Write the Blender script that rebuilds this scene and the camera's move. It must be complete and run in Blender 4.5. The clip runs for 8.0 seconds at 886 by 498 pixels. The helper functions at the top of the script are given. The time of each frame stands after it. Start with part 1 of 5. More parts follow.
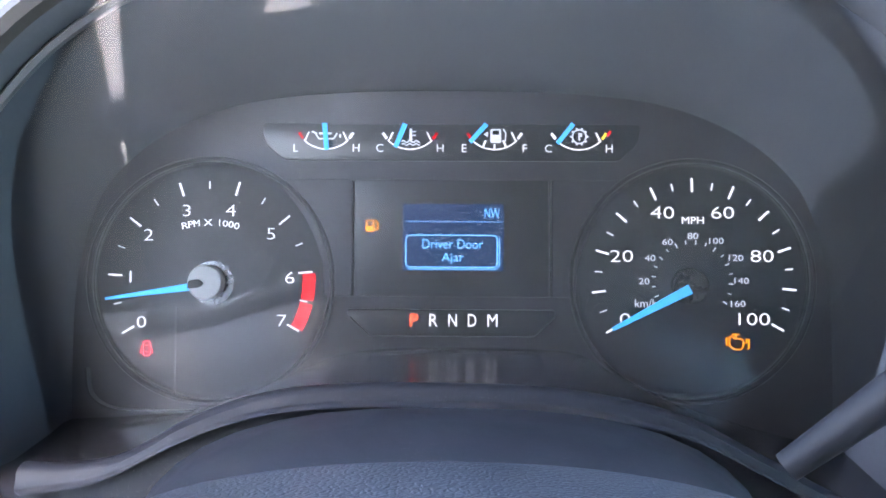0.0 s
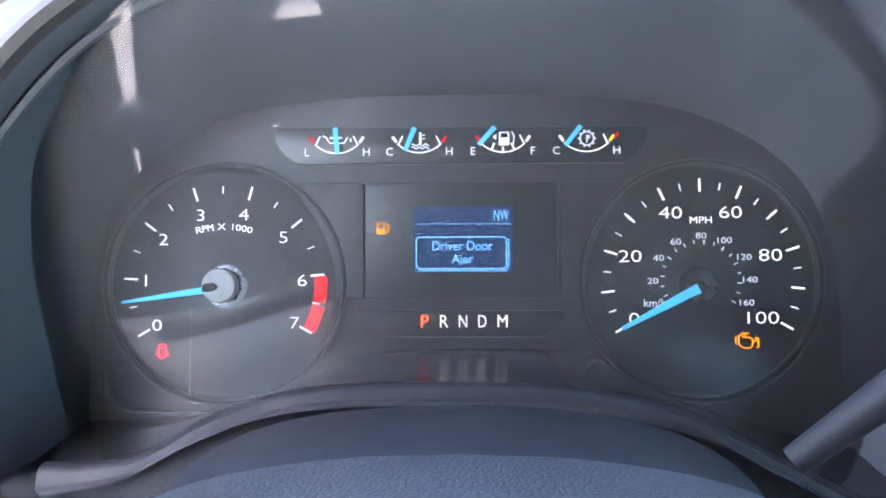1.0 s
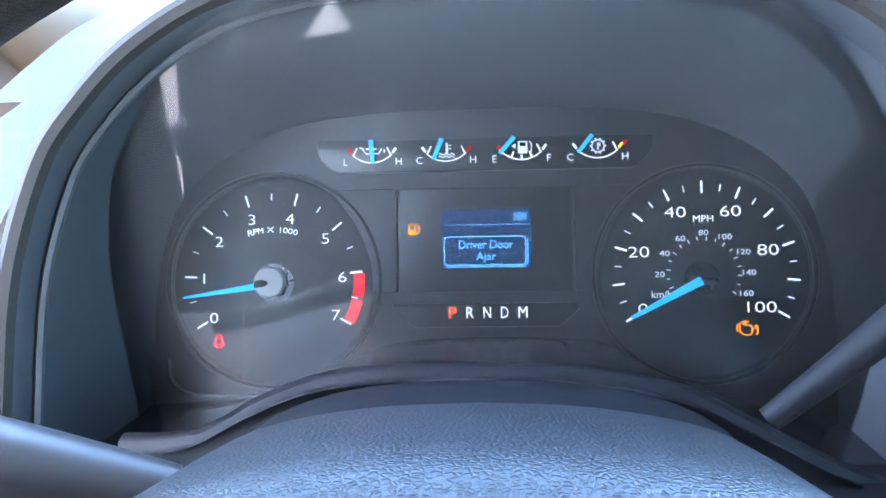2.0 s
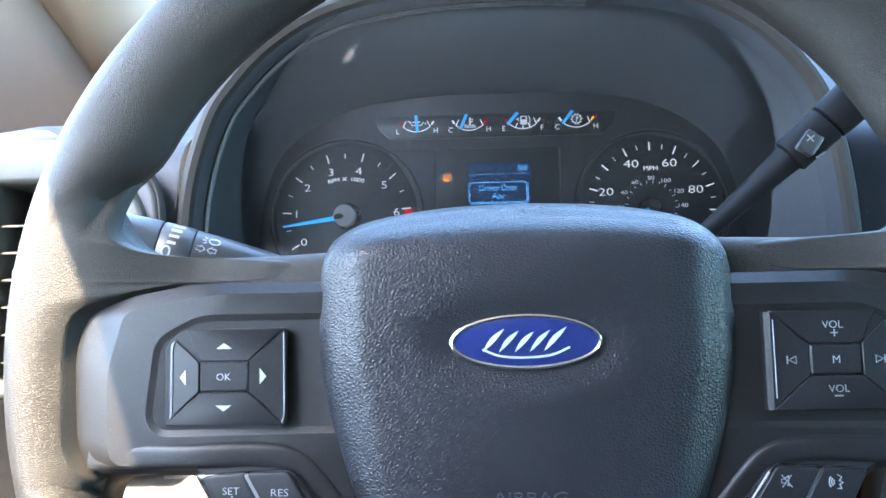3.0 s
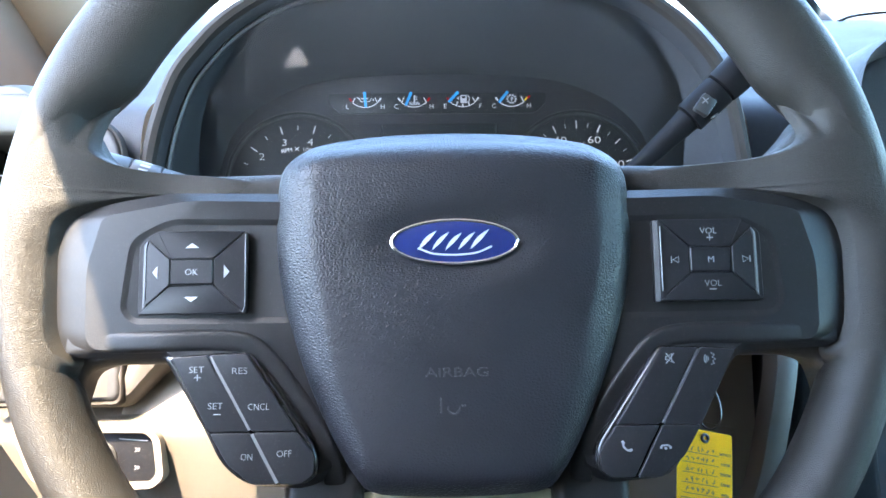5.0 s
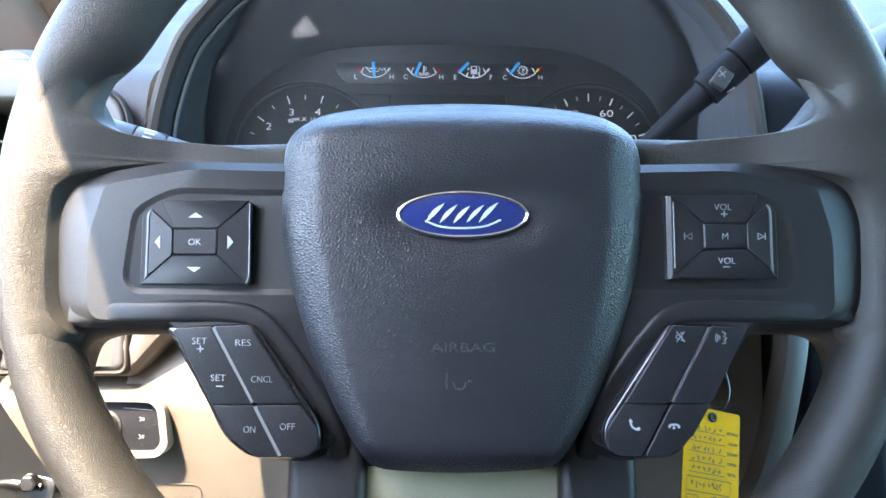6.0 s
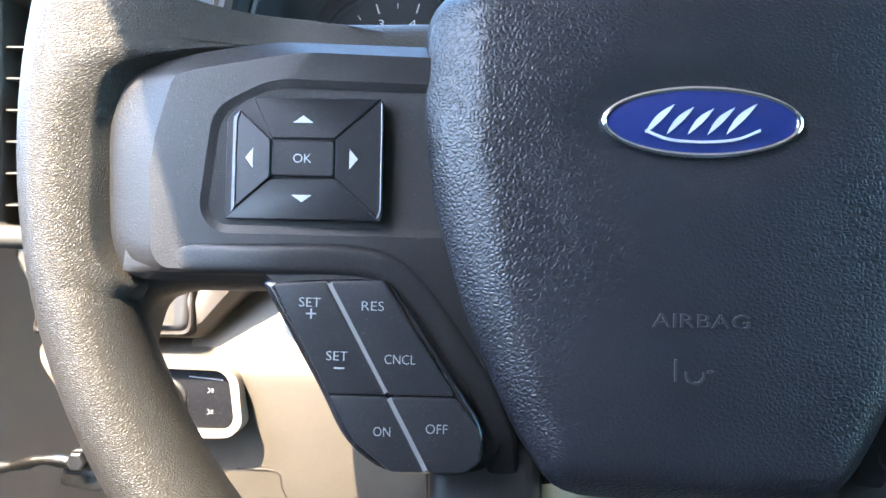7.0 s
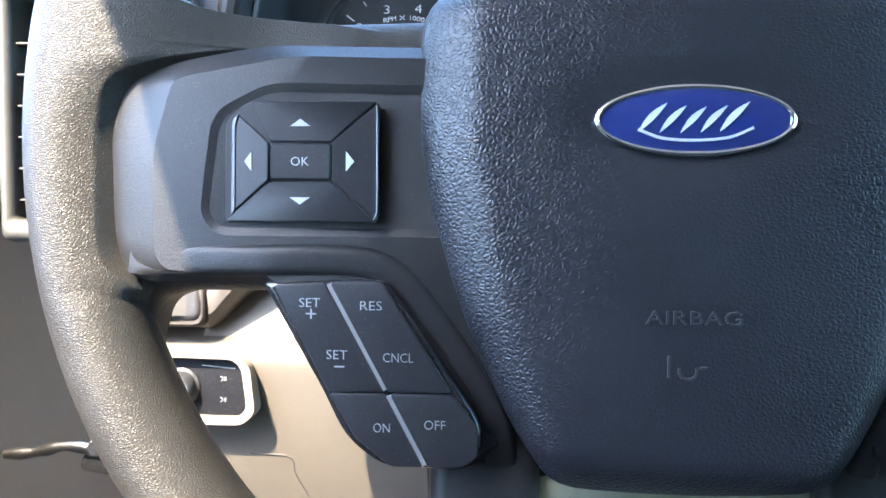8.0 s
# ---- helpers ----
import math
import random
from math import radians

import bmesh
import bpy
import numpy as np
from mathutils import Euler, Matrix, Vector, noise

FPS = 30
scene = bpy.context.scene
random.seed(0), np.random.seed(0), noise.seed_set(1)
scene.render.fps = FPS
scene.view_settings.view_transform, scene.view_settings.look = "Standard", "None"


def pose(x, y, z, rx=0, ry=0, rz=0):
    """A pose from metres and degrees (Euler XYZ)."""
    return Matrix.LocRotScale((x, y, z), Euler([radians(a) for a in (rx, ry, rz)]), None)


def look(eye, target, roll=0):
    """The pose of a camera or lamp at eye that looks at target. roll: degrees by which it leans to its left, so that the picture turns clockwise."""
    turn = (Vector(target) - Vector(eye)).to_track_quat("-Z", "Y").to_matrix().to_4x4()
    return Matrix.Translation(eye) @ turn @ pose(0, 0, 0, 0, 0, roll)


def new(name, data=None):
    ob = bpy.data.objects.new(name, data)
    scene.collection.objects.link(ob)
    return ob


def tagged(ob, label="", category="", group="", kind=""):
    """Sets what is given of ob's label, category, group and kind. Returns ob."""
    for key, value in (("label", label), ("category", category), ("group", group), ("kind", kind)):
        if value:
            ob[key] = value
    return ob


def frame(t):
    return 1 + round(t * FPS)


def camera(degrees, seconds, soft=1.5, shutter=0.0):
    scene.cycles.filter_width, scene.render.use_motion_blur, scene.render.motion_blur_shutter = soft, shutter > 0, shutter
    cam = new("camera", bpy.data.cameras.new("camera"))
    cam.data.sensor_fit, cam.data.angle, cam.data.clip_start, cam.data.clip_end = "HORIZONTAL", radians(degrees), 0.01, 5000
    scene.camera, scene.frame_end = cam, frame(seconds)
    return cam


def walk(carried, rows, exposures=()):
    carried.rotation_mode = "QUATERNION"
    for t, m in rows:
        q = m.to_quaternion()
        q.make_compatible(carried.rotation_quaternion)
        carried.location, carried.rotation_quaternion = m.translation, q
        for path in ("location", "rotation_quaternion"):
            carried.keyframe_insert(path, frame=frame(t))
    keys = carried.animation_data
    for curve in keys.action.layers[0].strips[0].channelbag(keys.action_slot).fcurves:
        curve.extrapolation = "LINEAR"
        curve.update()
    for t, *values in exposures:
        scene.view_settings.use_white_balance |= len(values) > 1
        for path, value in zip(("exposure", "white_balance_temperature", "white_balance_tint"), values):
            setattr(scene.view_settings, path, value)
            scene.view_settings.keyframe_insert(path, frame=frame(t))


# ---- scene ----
# The cab frame: x to the right, y away from the driver, z up the face of the dials; it leans back against the world.
LEAN_BACK = 18.0
CAB = pose(0, 0, 1.40, -LEAN_BACK, 0, 0)

cam = camera(61.0, 8.0, soft=1.6)
# seconds, eye, target, roll; in decimetres of the cab frame
PATH = [
    (0, (0.002, -3.574, 0.088), (-0.02, -1.575, 0.144), 0.3),
    (0.5, (0.019, -3.595, 0.093), (-0.024, -1.597, 0.147), 0.1),
    (1, (0.009, -3.615, 0.072), (-0.043, -1.617, 0.141), -0.2),
    (1.2, (0.035, -3.61, 0.082), (-0.039, -1.612, 0.138), -0.3),
    (2.3, (0.043, -4.424, -0.128), (-0.097, -2.434, 0.006), -0.8),
    (2.5, (0.056, -4.781, -0.277), (-0.089, -2.792, -0.12), -0.8),
    (2.7, (-0.054, -5.164, -0.434), (-0.165, -3.173, -0.277), -1.0),
    (2.9, (-0.144, -5.492, -0.682), (-0.239, -3.502, -0.498), -1.0),
    (3, (-0.177, -5.61, -0.79), (-0.263, -3.622, -0.596), -1.1),
    (3.5, (-0.116, -5.987, -1.149), (-0.128, -4.0, -0.917), -1.1),
    (4, (-0.15, -6.131, -1.245), (-0.124, -4.147, -0.993), -1.2),
    (4.5, (-0.14, -6.06, -1.286), (-0.086, -4.077, -1.032), -1.2),
    (6, (-0.136, -5.962, -1.286), (-0.104, -3.97, -1.104), -0.0),
    (6.5, (-0.403, -5.501, -1.304), (-0.418, -3.505, -1.183), 0.6),
    (6.8, (-0.518, -5.093, -1.316), (-0.622, -3.099, -1.211), 0.9),
    (7, (-0.626, -4.962, -1.29), (-0.703, -2.965, -1.227), 1.2),
    (7.5, (-0.609, -4.965, -1.264), (-0.726, -2.969, -1.24), 1.2),
    (8, (-0.563, -4.994, -1.218), (-0.687, -2.998, -1.223), 0.5),
]
walk(cam, [(t, CAB @ look(Vector(eye) / 10, Vector(target) / 10, roll)) for t, eye, target, roll in PATH],
     exposures=[(0.0, 6.15, 6700, 14), (1.2, 6.15, 6700, 14), (2.3, 5.85, 5700, 6), (3.0, 5.3, 6150, 6), (6.0, 5.22, 6300, 7), (7.0, 4.97, 5950, 6), (8.0, 4.9, 5700, 6)])

# ---- light ----
SUN_WAY = Vector((0.30, 0.45, -0.903)).normalized()
world = bpy.data.worlds.new("sky")
scene.world = world
world.use_nodes = True
wn, wl = world.node_tree.nodes, world.node_tree.links
wn.clear()
sky = wn.new("ShaderNodeTexSky")
sky.sky_type = "NISHITA"
sky.sun_disc = False
sky.sun_elevation = math.asin(-SUN_WAY.z)
sky.sun_rotation = math.atan2(-SUN_WAY.x, -SUN_WAY.y)
sky.air_density, sky.dust_density, sky.ozone_density = 1.0, 1.5, 1.5
wbg = wn.new("ShaderNodeBackground")
wbg.inputs["Strength"].default_value = 0.15
wout = wn.new("ShaderNodeOutputWorld")
wl.new(sky.outputs[0], wbg.inputs[0])
wl.new(wbg.outputs[0], wout.inputs[0])

sun_data = bpy.data.lights.new("sun", "SUN")
sun_data.energy, sun_data.angle, sun_data.color = 2.0, radians(0.3), (1.0, 0.78, 0.54)
sun = new("sun", sun_data)
sun.matrix_world = look((0, 0, 6), Vector((0, 0, 6)) + SUN_WAY)


# ---- materials ----
def node(nt, kind, **values):
    n = nt.nodes.new(kind)
    for key, value in values.items():
        n.inputs[key].default_value = value
    return n


def surface(name, colour, rough=0.5, metal=0.0, spec=0.5, grain=0.0, grain_size=0.0015, wave=0.0, wave_size=0.02,
            mottle=0.12, mottle_size=0.03, speck=0.0, coat=0.0, cells=False, stretch=(1, 1, 1), rough_var=0.12):
    """A painted, moulded or grained surface: colour varies at two scales, relief at grain_size and wave_size (metres)."""
    m = bpy.data.materials.new(name)
    m.use_nodes = True
    nt = m.node_tree
    link = nt.links.new
    b = nt.nodes["Principled BSDF"]
    b.inputs["Roughness"].default_value, b.inputs["Metallic"].default_value = rough, metal
    b.inputs["Specular IOR Level"].default_value = spec
    b.inputs["Coat Weight"].default_value = coat
    tc = nt.nodes.new("ShaderNodeTexCoord")
    mp = nt.nodes.new("ShaderNodeMapping")
    mp.inputs["Scale"].default_value = stretch
    link(tc.outputs["Object"], mp.inputs["Vector"])
    at = mp.outputs["Vector"]
    big = node(nt, "ShaderNodeTexNoise", Scale=1 / mottle_size, Detail=4.0, Roughness=0.6)
    fine = node(nt, "ShaderNodeTexNoise", Scale=12 / mottle_size, Detail=2.0, Roughness=0.6)
    link(at, big.inputs["Vector"])
    link(at, fine.inputs["Vector"])
    mix = nt.nodes.new("ShaderNodeMath")
    mix.operation = "MULTIPLY_ADD"
    mix.inputs[1].default_value = 0.4
    link(fine.outputs["Fac"], mix.inputs[0])
    link(big.outputs["Fac"], mix.inputs[2])
    ramp = nt.nodes.new("ShaderNodeMapRange")
    ramp.inputs["From Min"].default_value, ramp.inputs["From Max"].default_value = 0.4, 1.0
    ramp.inputs["To Min"].default_value, ramp.inputs["To Max"].default_value = 1 - mottle, 1 + mottle
    link(mix.outputs[0], ramp.inputs["Value"])
    tint = nt.nodes.new("ShaderNodeVectorMath")
    tint.operation = "SCALE"
    tint.inputs[0].default_value = colour
    link(ramp.outputs[0], tint.inputs["Scale"])
    base = tint.outputs[0]
    if speck:
        dust_veil = node(nt, "ShaderNodeTexNoise", Scale=2600.0, Detail=1.0)
        link(at, dust_veil.inputs["Vector"])
        cut = nt.nodes.new("ShaderNodeMapRange")
        cut.inputs["From Min"].default_value, cut.inputs["From Max"].default_value = 0.70, 0.76
        cut.inputs["To Max"].default_value = speck
        link(dust_veil.outputs["Fac"], cut.inputs["Value"])
        over = nt.nodes.new("ShaderNodeMix")
        over.data_type = "RGBA"
        over.inputs[7].default_value = (0.45, 0.42, 0.38, 1)
        link(cut.outputs[0], over.inputs[0])
        link(base, over.inputs[6])
        base = over.outputs[2]
    link(base, b.inputs["Base Color"])
    rr = nt.nodes.new("ShaderNodeMapRange")
    rr.inputs["From Min"].default_value, rr.inputs["From Max"].default_value = 0.3, 0.75
    rr.inputs["To Min"].default_value, rr.inputs["To Max"].default_value = rough * (1 - rough_var), min(1.0, rough * (1 + rough_var))
    link(big.outputs["Fac"], rr.inputs["Value"])
    link(rr.outputs[0], b.inputs["Roughness"])
    normal = None
    if wave:
        soft = node(nt, "ShaderNodeTexNoise", Scale=1 / wave_size, Detail=2.0)
        link(at, soft.inputs["Vector"])
        bump = node(nt, "ShaderNodeBump", Strength=1.0, Distance=wave)
        link(soft.outputs["Fac"], bump.inputs["Height"])
        normal = bump.outputs[0]
    if grain:
        if cells:
            warp = node(nt, "ShaderNodeTexNoise", Scale=0.45 / grain_size, Detail=2.0)
            link(at, warp.inputs["Vector"])
            push = nt.nodes.new("ShaderNodeVectorMath")
            push.operation = "MULTIPLY_ADD"
            push.inputs[1].default_value = (grain_size * 0.45,) * 3
            link(warp.outputs["Color"], push.inputs[0])
            link(at, push.inputs[2])
            tex = node(nt, "ShaderNodeTexVoronoi", Scale=1 / grain_size, Randomness=1.0)
            tex.feature = "DISTANCE_TO_EDGE"
            link(push.outputs[0], tex.inputs["Vector"])
            shape = nt.nodes.new("ShaderNodeMapRange")
            shape.interpolation_type = "SMOOTHSTEP"
            shape.inputs["From Max"].default_value = 0.32
            link(tex.outputs["Distance"], shape.inputs["Value"])
            height = shape.outputs[0]
        else:
            tex = node(nt, "ShaderNodeTexNoise", Scale=1 / grain_size, Detail=3.0, Roughness=0.6)
            link(at, tex.inputs["Vector"])
            height = tex.outputs["Fac"]
        bump = node(nt, "ShaderNodeBump", Strength=1.0, Distance=grain)
        link(height, bump.inputs["Height"])
        if normal:
            link(normal, bump.inputs["Normal"])
        normal = bump.outputs[0]
    if normal:
        link(normal, b.inputs["Normal"])
    return m


GLOW = 0.042


def glowing(name, colour, strength, base=(0.02, 0.02, 0.02)):
    """Lit print, needles and screens: they give off light."""
    m = bpy.data.materials.new(name)
    m.use_nodes = True
    nt = m.node_tree
    b = nt.nodes["Principled BSDF"]
    b.inputs["Base Color"].default_value = (*base, 1)
    b.inputs["Roughness"].default_value = 0.8
    b.inputs["Specular IOR Level"].default_value = 0.1
    tc = nt.nodes.new("ShaderNodeTexCoord")
    n = node(nt, "ShaderNodeTexNoise", Scale=160.0, Detail=2.0)
    nt.links.new(tc.outputs["Object"], n.inputs["Vector"])
    r = nt.nodes.new("ShaderNodeMapRange")
    r.inputs["From Min"].default_value, r.inputs["From Max"].default_value = 0.3, 0.7
    r.inputs["To Min"].default_value, r.inputs["To Max"].default_value = strength * GLOW * 0.9, strength * GLOW * 1.1
    nt.links.new(n.outputs["Fac"], r.inputs["Value"])
    b.inputs["Emission Color"].default_value = (*colour, 1)
    nt.links.new(r.outputs[0], b.inputs["Emission Strength"])
    return m


def clear_pane(name, rough=0.02, tint=(1, 1, 1), ior=1.45, dust_veil=0.0):
    """A thin clear pane: it lets light through and mirrors by Fresnel; the last share lays on an even pale film as
    painted glare haze, with grit specks.
    """
    m = bpy.data.materials.new(name)
    m.use_nodes = True
    nt = m.node_tree
    nt.nodes.clear()
    out = nt.nodes.new("ShaderNodeOutputMaterial")
    mix = nt.nodes.new("ShaderNodeMixShader")
    clear = nt.nodes.new("ShaderNodeBsdfTransparent")
    clear.inputs["Color"].default_value = (*tint, 1)
    gloss = node(nt, "ShaderNodeBsdfGlossy", Roughness=rough)
    edge = node(nt, "ShaderNodeFresnel", IOR=ior)
    nt.links.new(edge.outputs[0], mix.inputs[0])
    nt.links.new(clear.outputs[0], mix.inputs[1])
    nt.links.new(gloss.outputs[0], mix.inputs[2])
    if not dust_veil:
        nt.links.new(mix.outputs[0], out.inputs["Surface"])
        return m
    tc = nt.nodes.new("ShaderNodeTexCoord")
    cloud = node(nt, "ShaderNodeTexNoise", Scale=14.0, Detail=3.0)
    speck = node(nt, "ShaderNodeTexNoise", Scale=420.0, Detail=1.0)
    nt.links.new(tc.outputs["Object"], cloud.inputs["Vector"])
    nt.links.new(tc.outputs["Object"], speck.inputs["Vector"])
    # the even pale film paints a veil of glare over the pane
    film = nt.nodes.new("ShaderNodeMapRange")
    film.inputs["From Min"].default_value, film.inputs["From Max"].default_value = 0.3, 0.7
    film.inputs["To Min"].default_value, film.inputs["To Max"].default_value = dust_veil * 0.85, dust_veil * 1.15
    nt.links.new(cloud.outputs["Fac"], film.inputs["Value"])
    grit = nt.nodes.new("ShaderNodeMapRange")
    grit.inputs["From Min"].default_value, grit.inputs["From Max"].default_value = 0.76, 0.80
    grit.inputs["To Max"].default_value = 0.16
    nt.links.new(speck.outputs["Fac"], grit.inputs["Value"])
    both = nt.nodes.new("ShaderNodeMath")
    both.operation = "ADD"
    nt.links.new(film.outputs[0], both.inputs[0])
    nt.links.new(grit.outputs[0], both.inputs[1])
    matt = nt.nodes.new("ShaderNodeBsdfDiffuse")
    matt.inputs["Color"].default_value = (0.72, 0.72, 0.72, 1)
    cover = nt.nodes.new("ShaderNodeMixShader")
    nt.links.new(both.outputs[0], cover.inputs[0])
    nt.links.new(mix.outputs[0], cover.inputs[1])
    nt.links.new(matt.outputs[0], cover.inputs[2])
    nt.links.new(cover.outputs[0], out.inputs["Surface"])
    return m


RIM_SKIN = surface("rim_skin", (0.0205, 0.0190, 0.0168), 0.48, spec=0.32, grain=0.00010, grain_size=0.0008, cells=True, wave=0.00005, wave_size=0.009,
                   stretch=(0.85, 1, 1.3), speck=0.14)
HUB_SKIN = surface("hub_skin", (0.0098, 0.0102, 0.0130), 0.38, spec=0.34, grain=0.00013, grain_size=0.0014, cells=True, wave=0.00005, wave_size=0.008,
                   stretch=(0.9, 1, 1.12))
PLATE = surface("satin_plate", (0.0098, 0.0097, 0.0102), 0.38, spec=0.30, grain=0.00012, grain_size=0.00045, speck=0.12)
KEYCAP = surface("keycap", (0.012, 0.012, 0.0135), 0.38, spec=0.28, grain=0.00001, grain_size=0.0006, mottle=0.2, speck=0.08)
SMOKED = surface("smoked_panel", (0.014, 0.014, 0.016), 0.38, spec=0.25, mottle=0.05, rough_var=0.02)
# a paler KEYCAP: the window light on the bevel is in this grey
KEY_SIDE_LIT = surface("lit_key_side", (0.085, 0.086, 0.09), 0.4, mottle=0.05)
GLOSS_BLACK = surface("gloss_black", (0.013, 0.013, 0.015), 0.16, mottle=0.15)
FACE = surface("cluster_face", (0.026, 0.0252, 0.030), 0.60, spec=0.3, grain=0.00002, grain_size=0.0004)
DIAL = surface("dial_face", (0.013, 0.013, 0.0155), 0.62, spec=0.3, grain=0.00001, grain_size=0.0003)
HOOD_IN = surface("hood_inside", (0.034, 0.036, 0.041), 0.8, spec=0.12, grain=0.00004, grain_size=0.0006)
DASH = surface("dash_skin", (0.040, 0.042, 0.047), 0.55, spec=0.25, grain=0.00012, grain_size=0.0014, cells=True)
TAUPE = surface("taupe_lip", (0.030, 0.0265, 0.0245), 0.65, spec=0.15, grain=0.00005, grain_size=0.0008)
LEDGE = surface("glossy_ledge", (0.014, 0.014, 0.016), 0.20, grain=0.00001, grain_size=0.0008)
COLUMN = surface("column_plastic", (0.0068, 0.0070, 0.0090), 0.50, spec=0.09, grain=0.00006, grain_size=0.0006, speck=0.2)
SHROUD = surface("shroud", (0.034, 0.034, 0.036), 0.50, grain=0.00006, grain_size=0.0006, speck=0.2)
STALK = surface("stalk_plastic", (0.030, 0.030, 0.032), 0.40, grain=0.00004, grain_size=0.0005)
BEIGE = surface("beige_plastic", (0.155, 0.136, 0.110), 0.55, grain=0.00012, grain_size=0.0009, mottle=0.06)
# beige darkened: shade on the skirt and right knee edge is in the colour
BEIGE_DARK = surface("darkened_beige_plastic", (0.055, 0.048, 0.041), 0.55, grain=0.00012, grain_size=0.0009, mottle=0.08)
# beige dimmed in its colour to hold back the sun on vent and caps
BEIGE_DIMMED = surface("dimmed_beige_plastic", (0.046, 0.043, 0.036), 0.55, grain=0.00012, grain_size=0.0009, mottle=0.06)
BROWN_TRIM = surface("brown_trim", (0.095, 0.074, 0.056), 0.6, grain=0.00012, grain_size=0.0009, mottle=0.06)
DIVIDER = surface("grey_divider", (0.11, 0.11, 0.11), 0.45, mottle=0.08)
CLOTH = surface("headliner", (0.42, 0.38, 0.32), 0.9, grain=0.0003, grain_size=0.002)
CHROME = surface("chrome", (0.82, 0.83, 0.85), 0.14, metal=1.0, mottle=0.05)
STEEL = surface("worn_steel", (0.11, 0.105, 0.10), 0.36, metal=1.0, mottle=0.25, mottle_size=0.008)
SATIN_TRIM = surface("satin_trim", (0.36, 0.35, 0.25), 0.32, metal=0.6, mottle=0.06)
LEVER = surface("lever_plastic", (0.009, 0.009, 0.0105), 0.55, spec=0.08, grain=0.00004, grain_size=0.0005)
EMBOSS = surface("smooth_cover", (0.024, 0.024, 0.027), 0.34)
BLUE_ENAMEL = surface("blue_enamel", (0.010, 0.018, 0.085), 0.22, coat=0.6, mottle=0.06)
SILVER_PRINT = surface("silver_print", (0.50, 0.52, 0.56), 0.30, metal=0.3, mottle=0.04)
WHITE_PRINT = surface("white_print", (0.40, 0.40, 0.40), 0.5, mottle=0.05)
KEY_PRINT = surface("key_print", (0.20, 0.205, 0.21), 0.5, mottle=0.12, mottle_size=0.002)
GREY_PRINT = surface("grey_print", (0.25, 0.26, 0.27), 0.5, mottle=0.08)
YELLOW_CARD = surface("yellow_card", (0.97, 0.50, 0.008), 0.8, spec=0.1, mottle=0.06, mottle_size=0.01)
INK = surface("ink", (0.03, 0.03, 0.035), 0.6)
PEN_INK = surface("pen_ink", (0.16, 0.12, 0.03), 0.6)
RED_BAND = glowing("red_band", (1.0, 0.004, 0.012), 0.42, (0.10, 0.002, 0.004))
YELLOW_BAND = glowing("yellow_band", (0.9, 0.7, 0.05), 0.6, (0.4, 0.3, 0.02))
LIT_WHITE = glowing("lit_white", (0.88, 0.90, 1.0), 0.52, (0.3, 0.3, 0.32))
LIT_GREY = glowing("lit_grey", (0.75, 0.80, 1.0), 0.34, (0.25, 0.25, 0.27))
NEEDLE = glowing("needle_blue", (0.03, 0.36, 0.90), 0.52, (0.03, 0.18, 0.4))
LIT_RED = glowing("lit_red", (1.0, 0.02, 0.05), 0.8)
LIT_GEAR = glowing("lit_gear", (1.0, 0.10, 0.02), 0.9)
LIT_AMBER = glowing("lit_amber", (1.0, 0.30, 0.01), 0.75)
SCREEN = glowing("screen", (0.008, 0.045, 0.14), 0.26, (0.01, 0.015, 0.03))
SCREEN_INK = glowing("screen_ink", (0.10, 0.42, 1.0), 0.8)
# this lens has a faint pale film as painted glare, besides its specks
LENS = clear_pane("cluster_lens", 0.02, ior=1.47, dust_veil=0.017)
GLASS = clear_pane("window_glass", 0.0, (0.90, 0.95, 0.93))
TINTED = clear_pane("tinted_glass", 0.0, (0.62, 0.82, 0.82))
FILM = clear_pane("plastic_film", 0.35, (0.97, 0.97, 0.96), ior=1.06)


# ---- mesh helpers; outlines and places in millimetres of the cab frame ----
def thing(name, at, label, category, kind="", group=""):
    ob = new(name)
    ob.empty_display_size = 0.02
    ob.matrix_world = CAB @ Matrix.Translation(Vector(at) / 1000)
    return tagged(ob, label, category, group, kind)


def part(name, bm, material, parent, label="", smooth=38, mm=True):
    """Links a bmesh as one mesh object under a thing or a part; its vertices are in the cab frame (mm) or the world (m)."""
    if mm:
        bmesh.ops.scale(bm, vec=(0.001, 0.001, 0.001), verts=bm.verts)
    bmesh.ops.recalc_face_normals(bm, faces=bm.faces)
    me = bpy.data.meshes.new(name)
    bm.to_mesh(me)
    bm.free()
    return put(name, me, material, parent, label, smooth, CAB if mm else Matrix())


def put(name, me, material, parent, label="", smooth=38, at=CAB):
    me.materials.clear()
    me.materials.append(material)
    me.polygons.foreach_set("use_smooth", [True] * len(me.polygons))
    me.set_sharp_from_angle(angle=radians(smooth))
    ob = new(name, me)
    if parent:
        ob.parent = parent
        ob.matrix_parent_inverse = world_of(parent).inverted()
    ob.matrix_basis = at
    return tagged(ob, label)


def world_of(ob):
    if not ob.parent:
        return ob.matrix_basis.copy()
    return world_of(ob.parent) @ ob.matrix_parent_inverse @ ob.matrix_basis


